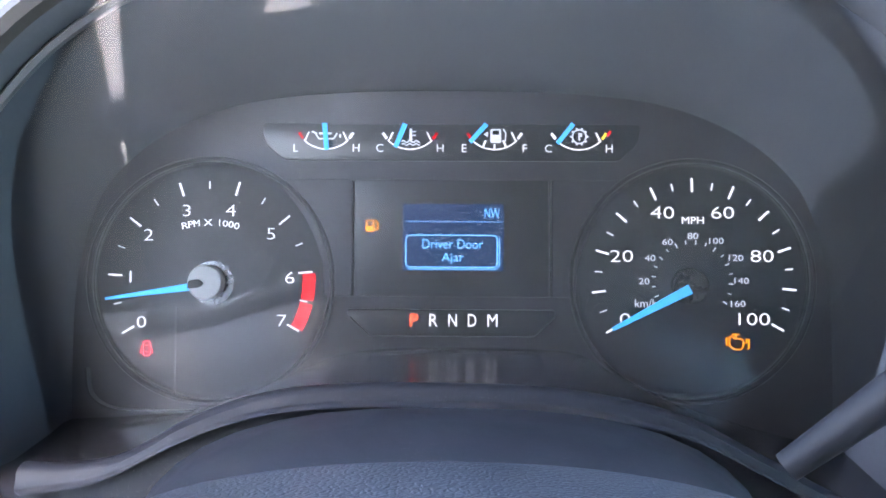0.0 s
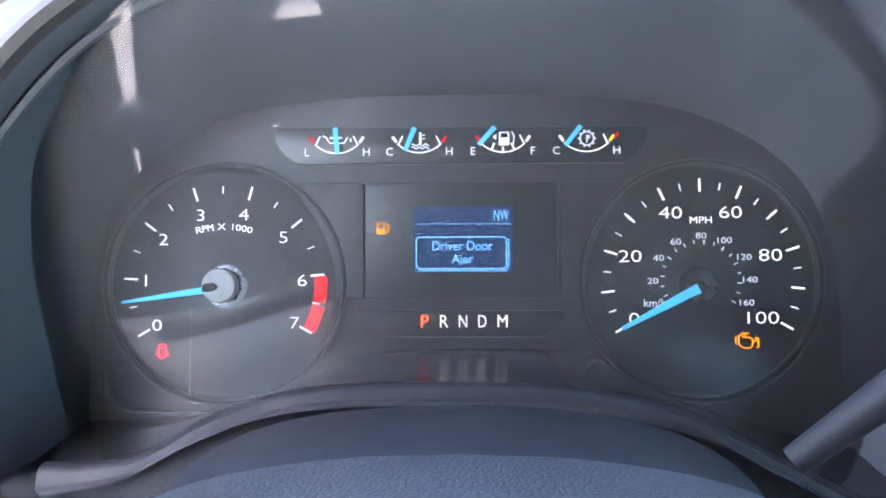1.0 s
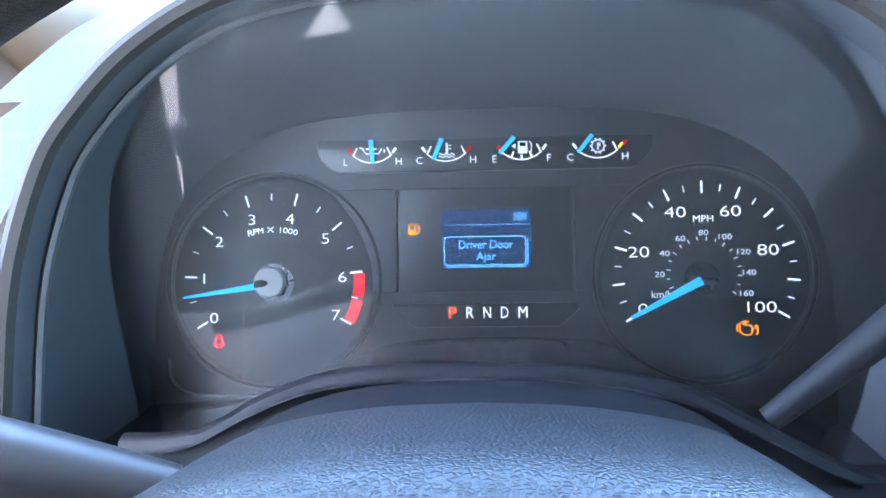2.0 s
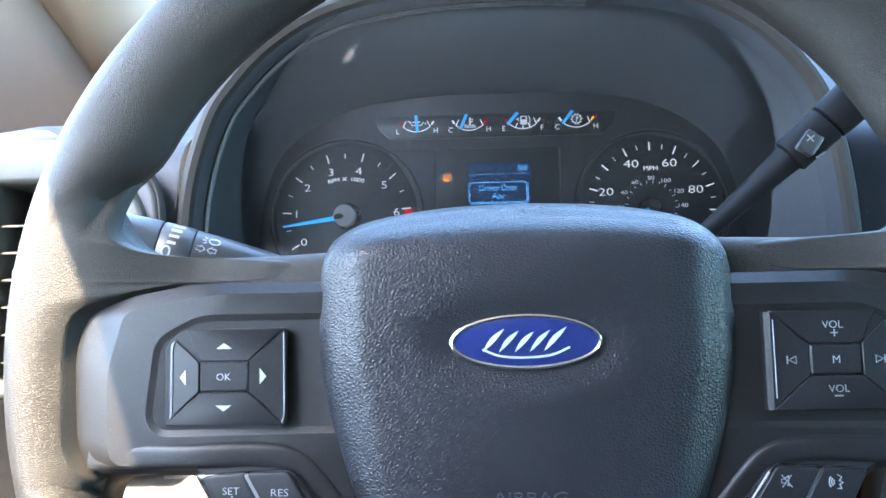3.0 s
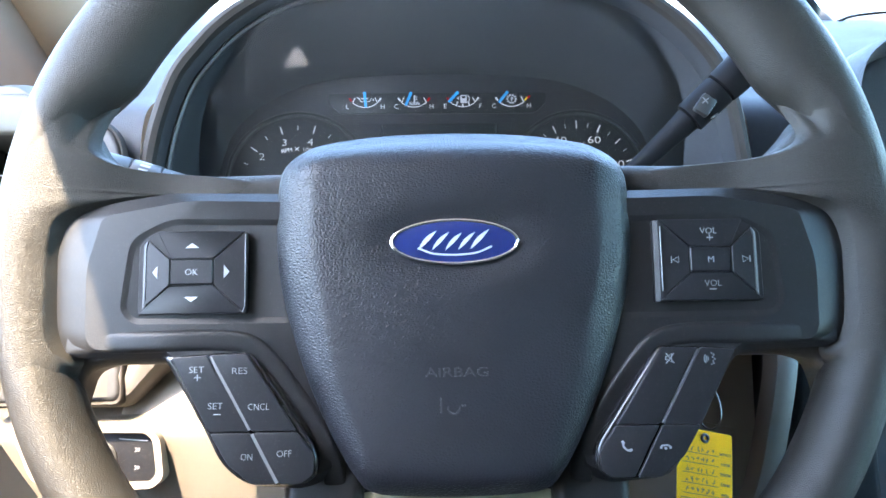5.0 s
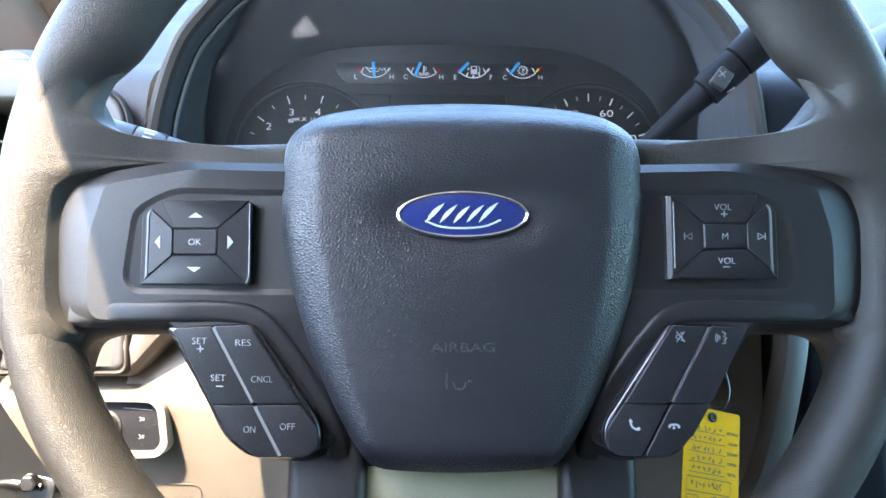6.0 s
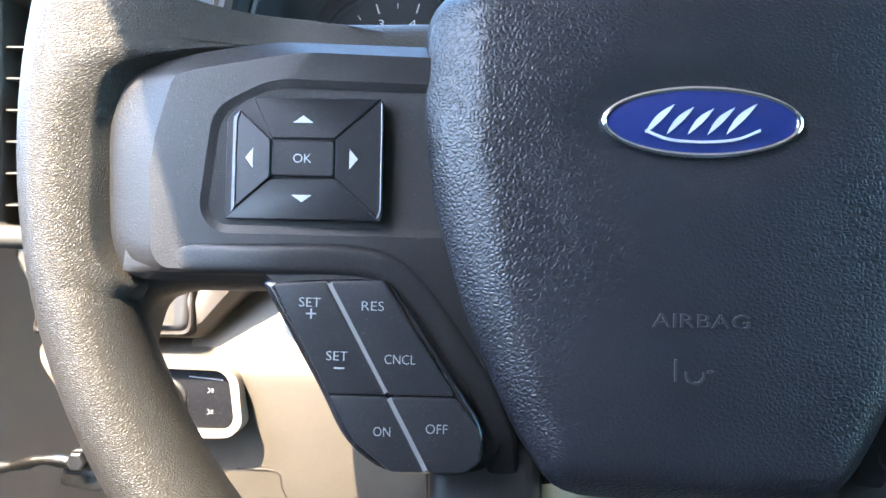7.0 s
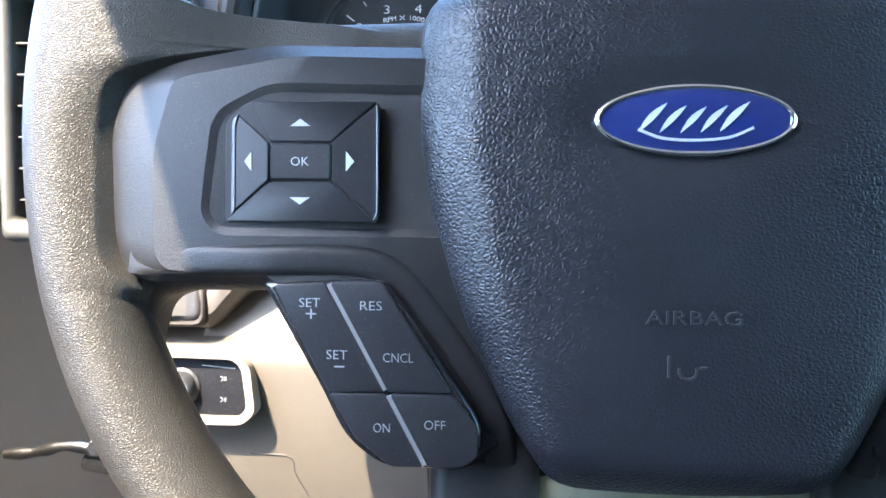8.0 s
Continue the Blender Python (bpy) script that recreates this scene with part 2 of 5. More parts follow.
def rounded(points, r=2.0, n=4):
    """An outline with its corners rounded; a point may carry its own radius as a third number."""
    out = []
    count = len(points)
    for i, p in enumerate(points):
        a, b, c = (Vector(points[(i + k) % count][:2]) for k in (-1, 0, 1))
        rad = p[2] if len(p) > 2 else r
        u, v = a - b, c - b
        cut = min(rad, u.length * 0.48, v.length * 0.48)
        if rad < 0.05:
            out.append(tuple(b))
            continue
        p0, p2 = b + u.normalized() * cut, b + v.normalized() * cut
        for k in range(n + 1):
            s = k / n
            out.append(tuple(p0 * (1 - s) ** 2 + b * 2 * s * (1 - s) + p2 * s * s))
    return out


def inset_corners(corners, d):
    """A polygon of (x, z, radius) with every side moved inwards by d, which may be a function of the side's middle."""
    n = len(corners)
    area = sum(corners[i][0] * corners[(i + 1) % n][1] - corners[(i + 1) % n][0] * corners[i][1] for i in range(n))
    turn = 1 if area > 0 else -1
    lines = []
    for i in range(n):
        a, b = Vector(corners[i][:2]), Vector(corners[(i + 1) % n][:2])
        t = (b - a).normalized()
        k = d(*((a + b) / 2)) if callable(d) else d
        lines.append((a + Vector((-t.y, t.x)) * turn * k, t))
    out = []
    for i in range(n):
        (p, u), (q, v) = lines[i - 1], lines[i]
        den = u.x * v.y - u.y * v.x
        if abs(den) < 0.05:
            c = q
        else:
            w = q - p
            c = p + u * ((w.x * v.y - w.y * v.x) / den)
        out.append((c.x, c.y, corners[i][2]))
    return out


def slab(corners, front, back, bevel=0.0, segments=3, bm=None, depth=None, face=None, hole=None, floor=0.0, wall=1.5, n=4):
    """A polygon in x and z with thickness, its front edge rounded over (bevel across, depth back).
    Corners with a third number are rounded by it. face: y of the front as a function of x and z;
    hole: corners of an outline sunk into the front down to y = floor."""
    bm = bm or bmesh.new()
    round_off = len(corners[0]) > 2
    cs = [tuple(p) if len(p) > 2 else (p[0], p[1], 0.0) for p in corners]

    def line(d):
        c = inset_corners(cs, d) if d else cs
        if not round_off:
            return [p[:2] for p in c]
        most = d(0, 0) if callable(d) else d
        out = []
        for p in c:
            out.append((p[0], p[1], max(0.1, p[2] - 0.5 * most)))
        return rounded(out, 0, n)

    fy = face or (lambda x, z: front)
    steps = segments if bevel else 0
    deep = depth if depth is not None else (0.0 if callable(bevel) else bevel)
    rows = [[(x, back, z) for x, z in line(0)]]
    for k in range(steps + 1):
        a = (k / steps if steps else 1.0) * math.pi / 2
        u, v = (1 - math.cos(a), 1 - math.sin(a)) if segments > 1 else (float(k), 1.0 - k)
        d = ((lambda x, z, u=u: bevel(x, z) * u) if callable(bevel) else bevel * u) if steps and u else 0
        rows.append([(x, fy(x, z) + (deep * v if steps else 0.0), z) for x, z in line(d)])
    made = [[bm.verts.new(p) for p in row] for row in rows]
    m = len(made[0])
    for a, b in zip(made, made[1:]):
        for i in range(m):
            j = (i + 1) % m
            bm.faces.new((a[i], a[j], b[j], b[i]))
    bm.faces.new(made[0][::-1])
    if not hole:
        bm.faces.new(made[-1])
        return bm
    h0, h1 = rounded(hole, 0, n), rounded(inset_corners(hole, wall), 0, n)
    rim = [bm.verts.new((x, fy(x, z), z)) for x, z in h0]
    low = [bm.verts.new((x, floor, z)) for x, z in h1]
    q = len(rim)
    edges = [bm.edges.get((made[-1][i], made[-1][(i + 1) % m])) for i in range(m)]
    for i in range(q):
        j = (i + 1) % q
        bm.faces.new((rim[i], rim[j], low[j], low[i]))
        edges.append(bm.edges.get((rim[i], rim[j])))
    bm.faces.new(low)
    bmesh.ops.triangle_fill(bm, edges=edges, use_beauty=True)
    return bm


def soft(points, r):
    """Corners that all carry the radius r unless they have their own."""
    return [tuple(p) if len(p) > 2 else (p[0], p[1], r) for p in points]


def box(bm, x0, x1, y0, y1, z0, z1):
    return slab([(x0, z0), (x1, z0), (x1, z1), (x0, z1)], y0, y1, bm=bm)


def bar(bm, a, b, wide, front, thick=0.25, wide_end=None):
    """A flat stroke from a to b (x, z)."""
    a, b = Vector(a), Vector(b)
    d = (b - a).normalized()
    n = Vector((-d.y, d.x))
    e = wide if wide_end is None else wide_end
    return slab([tuple(a + n * wide / 2), tuple(a - n * wide / 2), tuple(b - n * e / 2), tuple(b + n * e / 2)], front, front + thick, bm=bm)


def stroke(bm, pts, wide, front, thick=0.25, closed=False):
    """A flat line through points (x, z)."""
    pts = [Vector(p) for p in pts]
    n = len(pts)
    left, right = [], []
    for i, p in enumerate(pts):
        a = pts[i - 1] if i or closed else p
        b = pts[(i + 1) % n] if i < n - 1 or closed else p
        d = (b - a).normalized()
        m = Vector((-d.y, d.x)) * wide / 2
        left.append(p + m)
        right.append(p - m)
    vf = [(bm.verts.new((l.x, front, l.y)), bm.verts.new((r.x, front, r.y))) for l, r in zip(left, right)]
    vb = [(bm.verts.new((l.x, front + thick, l.y)), bm.verts.new((r.x, front + thick, r.y))) for l, r in zip(left, right)]
    for i in range(n if closed else n - 1):
        j = (i + 1) % n
        for q in ((vf[i][0], vf[i][1], vf[j][1], vf[j][0]), (vf[i][0], vf[j][0], vb[j][0], vb[i][0]), (vf[i][1], vb[i][1], vb[j][1], vf[j][1])):
            bm.faces.new(q)
    return bm


def arc(cx, cz, r, a0, a1, n=16, rz=None):
    return [(cx + r * math.cos(radians(a0 + (a1 - a0) * i / n)), cz + (rz or r) * math.sin(radians(a0 + (a1 - a0) * i / n))) for i in range(n + 1)]


def circle(cx, cz, r, n=48, rz=None):
    return arc(cx, cz, r, 0, 360 * (n - 1) / n, n - 1, rz)


def loft(rings, closed=True, cap0=False, cap1=False, bm=None):
    """A skin through rings of points of equal length."""
    bm = bm or bmesh.new()
    rows = [[bm.verts.new(p) for p in ring] for ring in rings]
    n = len(rows[0])
    for a, b in zip(rows, rows[1:]):
        for i in range(n if closed else n - 1):
            j = (i + 1) % n
            bm.faces.new((a[i], a[j], b[j], b[i]))
    if cap0:
        bm.faces.new(rows[0][::-1])
    if cap1:
        bm.faces.new(rows[-1])
    return bm


def spline(pts, n):
    """A smooth curve of n + 1 points through the given ones."""
    p = [Vector(q) for q in pts]
    p = [p[0] * 2 - p[1]] + p + [p[-1] * 2 - p[-2]]
    out = []
    spans = len(p) - 3
    for i in range(n + 1):
        u = i / n * spans
        k = min(int(u), spans - 1)
        t = u - k
        a, b, c, d = p[k:k + 4]
        out.append(0.5 * ((b * 2) + (c - a) * t + (a * 2 - b * 5 + c * 4 - d) * t * t + (b * 3 - a - c * 3 + d) * t ** 3))
    return out


def tube(path, radii, n=16, caps=True, bm=None, flat=1.0):
    """A tube along points; radii one for each; flat squeezes it along its binormal."""
    path = [Vector(p) for p in path]
    rings = []
    up = Vector((0, 1, 0))
    for i, p in enumerate(path):
        d = (path[min(i + 1, len(path) - 1)] - path[max(i - 1, 0)]).normalized()
        side = d.cross(up).normalized()
        fore = side.cross(d).normalized()
        rings.append([p + (side * math.cos(a) + fore * math.sin(a) * flat) * radii[i] for a in (2 * math.pi * k / n for k in range(n))])
    return loft(rings, True, caps, caps, bm)


def ring(cx, y, cz, r, tube_r, n=64, m=10, flat=1.0, bm=None):
    rings = []
    for i in range(n):
        a = 2 * math.pi * i / n
        c, s = math.cos(a), math.sin(a)
        rings.append([(cx + (r + tube_r * math.cos(b)) * c, y + tube_r * flat * math.sin(b), cz + (r + tube_r * math.cos(b)) * s)
                      for b in (2 * math.pi * k / m for k in range(m))])
    rings.append(rings[0])
    bm = loft(rings, True, bm=bm)
    bmesh.ops.remove_doubles(bm, verts=bm.verts, dist=0.0001)
    return bm


def words(name, body, x, z, front, height, material, parent, width=0.0, turn=0.0, bold=0.0, label="", thick=0.15, shear=0.0, flip=None, wide=1.0):
    """Lettering in the built-in font, centred at x, z, with capitals of that height (mm); width squeezes it to a set length."""
    cu = bpy.data.curves.new(name, "FONT")
    cu.body, cu.align_x, cu.align_y, cu.size, cu.extrude = body, "CENTER", "CENTER", 1.0, 0.0
    cu.offset, cu.shear, cu.resolution_u = bold, shear, 3
    tmp = bpy.data.objects.new(name, cu)
    me = bpy.data.meshes.new_from_object(tmp)
    bpy.data.objects.remove(tmp)
    co = np.empty(len(me.vertices) * 3)
    me.vertices.foreach_get("co", co)
    co = co.reshape(-1, 3)
    lo, hi = co.min(0), co.max(0)
    co -= (lo + hi) / 2
    high = hi[1] - lo[1]
    k = height / high
    kx = width / (hi[0] - lo[0]) if width else k * wide
    a = radians(turn)
    px, pz = co[:, 0] * kx, co[:, 1] * k
    me.vertices.foreach_set("co", np.stack([x + px * math.cos(a) - pz * math.sin(a), np.full(len(co), front), z + px * math.sin(a) + pz * math.cos(a)], 1).ravel())
    bm = bmesh.new()
    bm.from_mesh(me)
    bpy.data.meshes.remove(me)
    more = bmesh.ops.extrude_face_region(bm, geom=bm.faces[:])
    bmesh.ops.translate(bm, vec=(0, thick, 0), verts=[v for v in more["geom"] if isinstance(v, bmesh.types.BMVert)])
    if flip:
        bmesh.ops.transform(bm, matrix=flip, verts=bm.verts)
    return part(name, bm, material, parent, label, 30)


# ---- the ground outside and the cab that closes the place ----
def world_slab(name, corners, thick, material, label, category, kind="structure"):
    """A panel through four world corners, with thickness."""
    bm = bmesh.new()
    c = [Vector(p) for p in corners]
    n = (c[1] - c[0]).cross(c[3] - c[0]).normalized() * thick
    cuts = 6
    top, low = [], []
    for i in range(cuts + 1):
        for j in range(cuts + 1):
            u, v = i / cuts, j / cuts
            p = c[0] * (1 - u) * (1 - v) + c[1] * u * (1 - v) + c[2] * u * v + c[3] * (1 - u) * v
            top.append(bm.verts.new(p))
            low.append(bm.verts.new(p + n))
    w = cuts + 1
    for i in range(cuts):
        for j in range(cuts):
            q = (i * w + j, (i + 1) * w + j, (i + 1) * w + j + 1, i * w + j + 1)
            bm.faces.new([top[k] for k in q])
            bm.faces.new([low[k] for k in q[::-1]])
    edge = [i * w for i in range(w)] + [cuts * w + j for j in range(1, w)] + [i * w + cuts for i in range(cuts - 1, -1, -1)] + [j for j in range(cuts - 1, 0, -1)]
    for k in range(len(edge)):
        a, b = edge[k], edge[(k + 1) % len(edge)]
        bm.faces.new((top[b], top[a], low[a], low[b]))
    ob = part(name, bm, material, None, label, mm=False)
    return tagged(ob, label, category, kind=kind)


GRAVEL = surface("pale_concrete", (0.22, 0.215, 0.205), 0.9, grain=0.004, grain_size=0.03, mottle=0.2, mottle_size=1.5)
ground_bm = bmesh.new()
bmesh.ops.create_grid(ground_bm, x_segments=20, y_segments=20, size=400)
ground = part("ground", ground_bm, GRAVEL, None, "sunlit grey yard around the vehicle", mm=False)
tagged(ground, "sunlit grey yard around the vehicle", "ground", kind="structure")

CAB_X0, CAB_X1 = -0.50, 1.26
ROOF_Z = 1.95
WIND_LOW_Y, WIND_LOW_Z, WIND_TOP_Y = 0.62, 1.585, -0.03
BACK_Y = -1.30
DOOR_TRIM = surface("door_trim", (0.215, 0.165, 0.12), 0.6, grain=0.00012, grain_size=0.0009, mottle=0.08)
CARPET = surface("carpet", (0.22, 0.20, 0.175), 0.95, grain=0.003, grain_size=0.006)
LINER = surface("rear_cloth", (0.080, 0.076, 0.070), 0.9, grain=0.0003, grain_size=0.002)
# unseen roof edge over the open door, flared towards the windscreen to place the sun's shadow
ROOF_EDGE = [(-0.338, BACK_Y), (-0.338, -0.525), (-0.352, -0.49), (-0.380, -0.455), (-0.475, -0.422), (-0.48, WIND_TOP_Y)]
roof_line = ROOF_EDGE + [(0.76 - x, y) for x, y in ROOF_EDGE[::-1]]
rb = bmesh.new()
lowr = [rb.verts.new((x, y, ROOF_Z)) for x, y in roof_line]
upr = [rb.verts.new((x, y, ROOF_Z + 0.05)) for x, y in roof_line]
rb.faces.new(lowr)
rb.faces.new(upr[::-1])
for i in range(len(lowr)):
    j = (i + 1) % len(lowr)
    rb.faces.new((lowr[i], upr[i], upr[j], lowr[j]))
tagged(part("ceiling", rb, CLOTH, None, mm=False), "beige cloth headliner under the cab roof", "ceiling", kind="structure")
world_slab("floor", [(CAB_X0, BACK_Y, 0.80), (CAB_X1, BACK_Y, 0.80), (CAB_X1, 0.60, 0.80), (CAB_X0, 0.60, 0.80)], -0.05, CARPET,
           "taupe carpeted cab floor", "floor")


def back_wall():
    """The unseen, windowless rear wall: a thin panel with an invented three-cornered opening, cut so that the cluster
    lens mirrors a bright patch of yard.
    """
    bm = bmesh.new()
    edge = [(CAB_X0, 0.80), (CAB_X1, 0.80), (1.085, ROOF_Z), (-0.338, ROOF_Z)]
    # added opening, laid out from the bright triangle mirrored in the lens
    gap = [(-0.380, 1.270), (-0.274, 1.284), (-0.313, 1.350)]
    sides = []
    for y in (BACK_Y, BACK_Y - 0.012):
        edges, rings = [], []
        for loop in (edge, gap):
            vs = [bm.verts.new((x, y, z)) for x, z in loop]
            rings.append(vs)
            edges += [bm.edges.new((vs[k], vs[(k + 1) % len(vs)])) for k in range(len(vs))]
        bmesh.ops.triangle_fill(bm, edges=edges, use_beauty=True)
        sides.append(rings)
    for a, b in zip(*sides):
        for k in range(len(a)):
            m = (k + 1) % len(a)
            bm.faces.new((a[k], a[m], b[m], b[k]))
    tagged(part("wall_back", bm, LINER, None, mm=False, smooth=20), "unseen grey rear wall with an added opening for the lens to mirror", "wall", kind="structure")


back_wall()
world_slab("wall_front", [(CAB_X0, 0.60, 0.80), (CAB_X1, 0.60, 0.80), (CAB_X1, 0.62, 1.58), (CAB_X0, 0.62, 1.58)], -0.04, BEIGE_DARK,
           "dark bulkhead behind the dashboard", "wall")
world_slab("wall_right", [(CAB_X1, BACK_Y, 0.80), (CAB_X1, 0.60, 0.80), (CAB_X1, 0.60, 1.30), (CAB_X1, BACK_Y, 1.30)], -0.06, BEIGE_DARK,
           "taupe passenger door panel", "wall")
# unseen windowless panels, added to keep rear light off the wheel's front
world_slab("wall_rear_right", [(CAB_X1, BACK_Y, 1.30), (CAB_X1, -0.92, 1.30), (1.085, -0.92, ROOF_Z), (1.085, BACK_Y, ROOF_Z)], -0.05, LINER,
           "unseen rear quarter panel that shuts out light", "wall")
world_slab("wall_rear_left", [(CAB_X0, BACK_Y, 0.80), (CAB_X0, -0.72, 0.80), (-0.325, -0.72, ROOF_Z), (-0.325, BACK_Y, ROOF_Z)], 0.05, LINER,
           "unseen left rear panel that shuts out light behind the open door", "wall")


def pillar(name, a, b, wide, label):
    bm = bmesh.new()
    a, b = Vector(a), Vector(b)
    path = [a.lerp(b, k / 8) for k in range(9)]
    d = (b - a).normalized()
    side = d.cross(Vector((1, 0, 0))).normalized()
    rings = []
    for p in path:
        rings.append([p + side * wide / 2 * math.cos(t) + Vector((1, 0, 0)) * wide * 0.32 * math.sin(t) for t in (2 * math.pi * k / 20 for k in range(20))])
    ob = part(name, loft(rings, True, True, True, bm), DOOR_TRIM, None, label, mm=False)
    return tagged(ob, label, "pillar", kind="structure")


pillar("pillar_front_left", (CAB_X0 + 0.01, WIND_LOW_Y, 1.48), (-0.452, WIND_TOP_Y, 1.97), 0.24, "beige trim on the windscreen pillar")
pillar("pillar_front_right", (CAB_X1 - 0.01, WIND_LOW_Y, 1.48), (1.212, WIND_TOP_Y, 1.97), 0.10, "beige trim on the windscreen pillar")


def pane(name, corners, label, material):
    bm = bmesh.new()
    bm.faces.new([bm.verts.new(p) for p in corners])
    ob = part(name, bm, material, None, label, mm=False)
    ob.visible_shadow = False
    return tagged(ob, label, "window", kind="structure")


pane("window_1", [(CAB_X0 + 0.04, WIND_LOW_Y, WIND_LOW_Z), (CAB_X1 - 0.04, WIND_LOW_Y, WIND_LOW_Z), (1.205, WIND_TOP_Y, ROOF_Z), (-0.445, WIND_TOP_Y, ROOF_Z)],
     "clear windscreen above the dashboard", GLASS)
world_slab("wall_left", [(CAB_X0, -0.72, 0.80), (CAB_X0, 0.60, 0.80), (CAB_X0 + 0.01, 0.60, 1.43), (CAB_X0 + 0.01, -0.72, 1.43)], 0.05, DOOR_TRIM,
           "beige lower panel of the driver door", "door")
sail = bmesh.new()
sv = [sail.verts.new(p) for p in ((CAB_X0 + 0.02, -0.02, 1.42), (CAB_X0 + 0.02, 0.62, 1.40), (CAB_X0 + 0.03, 0.34, 1.70), (CAB_X0 + 0.025, 0.16, 1.62))]
sail.faces.new(sv)
bmesh.ops.solidify(sail, geom=sail.faces[:], thickness=0.03)
tagged(part("door_corner", sail, BROWN_TRIM, None, mm=False), "taupe corner trim of the driver door window", "door trim", kind="structure")
pane("window_2", [(CAB_X1, -0.92, 1.30), (CAB_X1, 0.58, 1.30), (1.21, -0.02, ROOF_Z), (1.11, -0.92, ROOF_Z)], "green tinted passenger side windows", TINTED)


# ---- dashboard ----
dash = thing("dashboard", (0, -90, -170), "dark grained dashboard with an arched instrument hood and beige knee panel", "dashboard")

HOOD = [(-201, -92), (-201, -40), (-198, 8), (-186, 52), (-171, 76), (-147, 101), (-111, 122), (-62, 133), (5, 137), (70, 134), (118, 126),
        (152, 110), (180, 85), (199, 54), (208, 8), (211, -40), (211, -92)]
BACK = [(-180, -92), (-181, -40), (-179, 5), (-170, 40), (-155, 60), (-132, 76), (-98, 88), (-52, 93), (0, 94), (52, 93), (98, 88),
        (132, 76), (155, 60), (170, 40), (179, 5), (181, -40), (180, -92)]


def arch(pts, y, grow=0.0, n=80, up=0.0):
    c = spline([(x, z) for x, z in pts], n)
    out = []
    for i, p in enumerate(c):
        d = (c[min(i + 1, n)] - c[max(i - 1, 0)]).normalized()
        out.append((p.x - d.y * grow, y, p.y + d.x * grow + up * max(0.0, d.x)))
    return out


def blend_arch(s, y, grow=0.0):
    return arch([(a[0] * (1 - s) + b[0] * s, a[1] * (1 - s) + b[1] * s) for a, b in zip(HOOD, BACK)], y, grow)


part("hood_lip", loft([arch(HOOD, -92, 7), arch(HOOD, -98, 6), arch(HOOD, -102, 3.5), arch(HOOD, -103, 0.5), arch(HOOD, -101, -3), arch(HOOD, -97, -4.5)], False), TAUPE, dash,
     "taupe edge of the instrument hood")
part("hood_lining", loft([arch(HOOD, -97, -4.5), arch(HOOD, -93, -7.5), arch(HOOD, -84, -8.5), blend_arch(0.12, -80, -9.2), blend_arch(0.35, -62, -8), blend_arch(0.6, -40, -6), blend_arch(0.85, -14, -2), blend_arch(1.0, -2, 1), blend_arch(1.0, 12, 2.5)], False), HOOD_IN, dash,
     "satin black inside of the hood")
part("lining_bead", loft([[p for i, p in enumerate(arch(HOOD, y, g)) if arch(HOOD, 0)[i][0] < 60] for y, g in ((-88, -8.0), (-90, -10.0), (-88.6, -11.6), (-86, -11.4), (-84, -8.6))], False), SHROUD, dash, "thin bead inside the hood")
part("hood_shell", loft([arch(HOOD, -92, 7), arch(HOOD, -84, 11), arch(HOOD, -60, 17), arch(HOOD, -10, 24, up=4), arch(HOOD, 80, 30, up=4), arch(HOOD, 200, 34, up=-10)], False), DASH, dash,
     "grained hood shell")


def dash_side(x0, x1, low, n=14):
    prof = [(-70, low), (-92, low + 4), (-100, low + 16), (-102, -60), (-100, 0), (-95, 26), (-82, 42), (-56, 58), (-20, 84), (20, 112), (60, 140)]
    c = spline(prof, 40)
    rings = []
    for i in range(n + 1):
        x = x0 + (x1 - x0) * i / n
        rings.append([(x, p.x, p.y) for p in c])
    return loft(rings, False)


part("dash_pad", dash_side(-268, -205, -164), DASH, dash, "grained pad beside the hood")
# same pad as on the left, in near-black to carry the shade there
part("dash_pad", dash_side(214, 290, -120), COLUMN, dash, "pad beside the hood, its shade painted near-black")
top_c = spline([(26, 112), (60, 142), (142, 204), (300, 288), (440, 350), (468, 356), (485, 340)], 30)
part("dash_top", loft([[(x, p.x, p.y) for p in top_c] for x in (-296, -250, -200, -100, 0, 100, 200, 300, 420, 600, 900, 1230)], False), DASH, dash, "grained dashboard top")
# a dark block on the dashboard top, a seam beside it
part("dash_block", slab(soft([(330, 150), (436, 150), (436, 180), (408, 214), (396, 223), (330, 223)], 8), 135, 230, 5, 3), SHROUD, dash, "dark block on the dashboard top")
part("dash_seam", tube(spline([(418, 130, 196), (440, 128, 202), (500, 126, 205), (640, 126, 205), (900, 126, 205)], 24), [1.6] * 25, 6), GLOSS_BLACK, dash, "dark seam")
# hood of the centre stack
stack = spline([(300, 40), (312, 74), (345, 92), (420, 100), (560, 100), (600, 80), (610, 20)], 30)
part("stack_hood", loft([[(p.x, y, p.y + dz) for p in stack] for y, dz in ((-60, -8), (-80, -6), (-88, 0), (-80, 4), (-30, 8), (60, 6), (160, 0))], False), DASH, dash, "grained hood over the centre stack")
part("stack_panel", slab(soft([(296, -300), (610, -300), (606, 82), (330, 84), (304, 50)], 12), -62, 60, 4), DASH, dash, "grey centre panel")
# near-black stands in for the shade on this side of the stack
part("side_panel", slab(soft([(236, -330), (300, -330), (300, 62), (268, 62), (252, 20), (246, -100)], 4), -78, 40, 6), COLUMN, dash, "side of the centre stack, its shade painted near-black")

# knee panel, with its sunlit ledge
knee_prof = [(-60, -162), (-78, -165), (-98, -172), (-106, -180), (-106, -192), (-98, -225), (-84, -262), (-50, -330), (10, -420)]
kc = spline(knee_prof, 30)


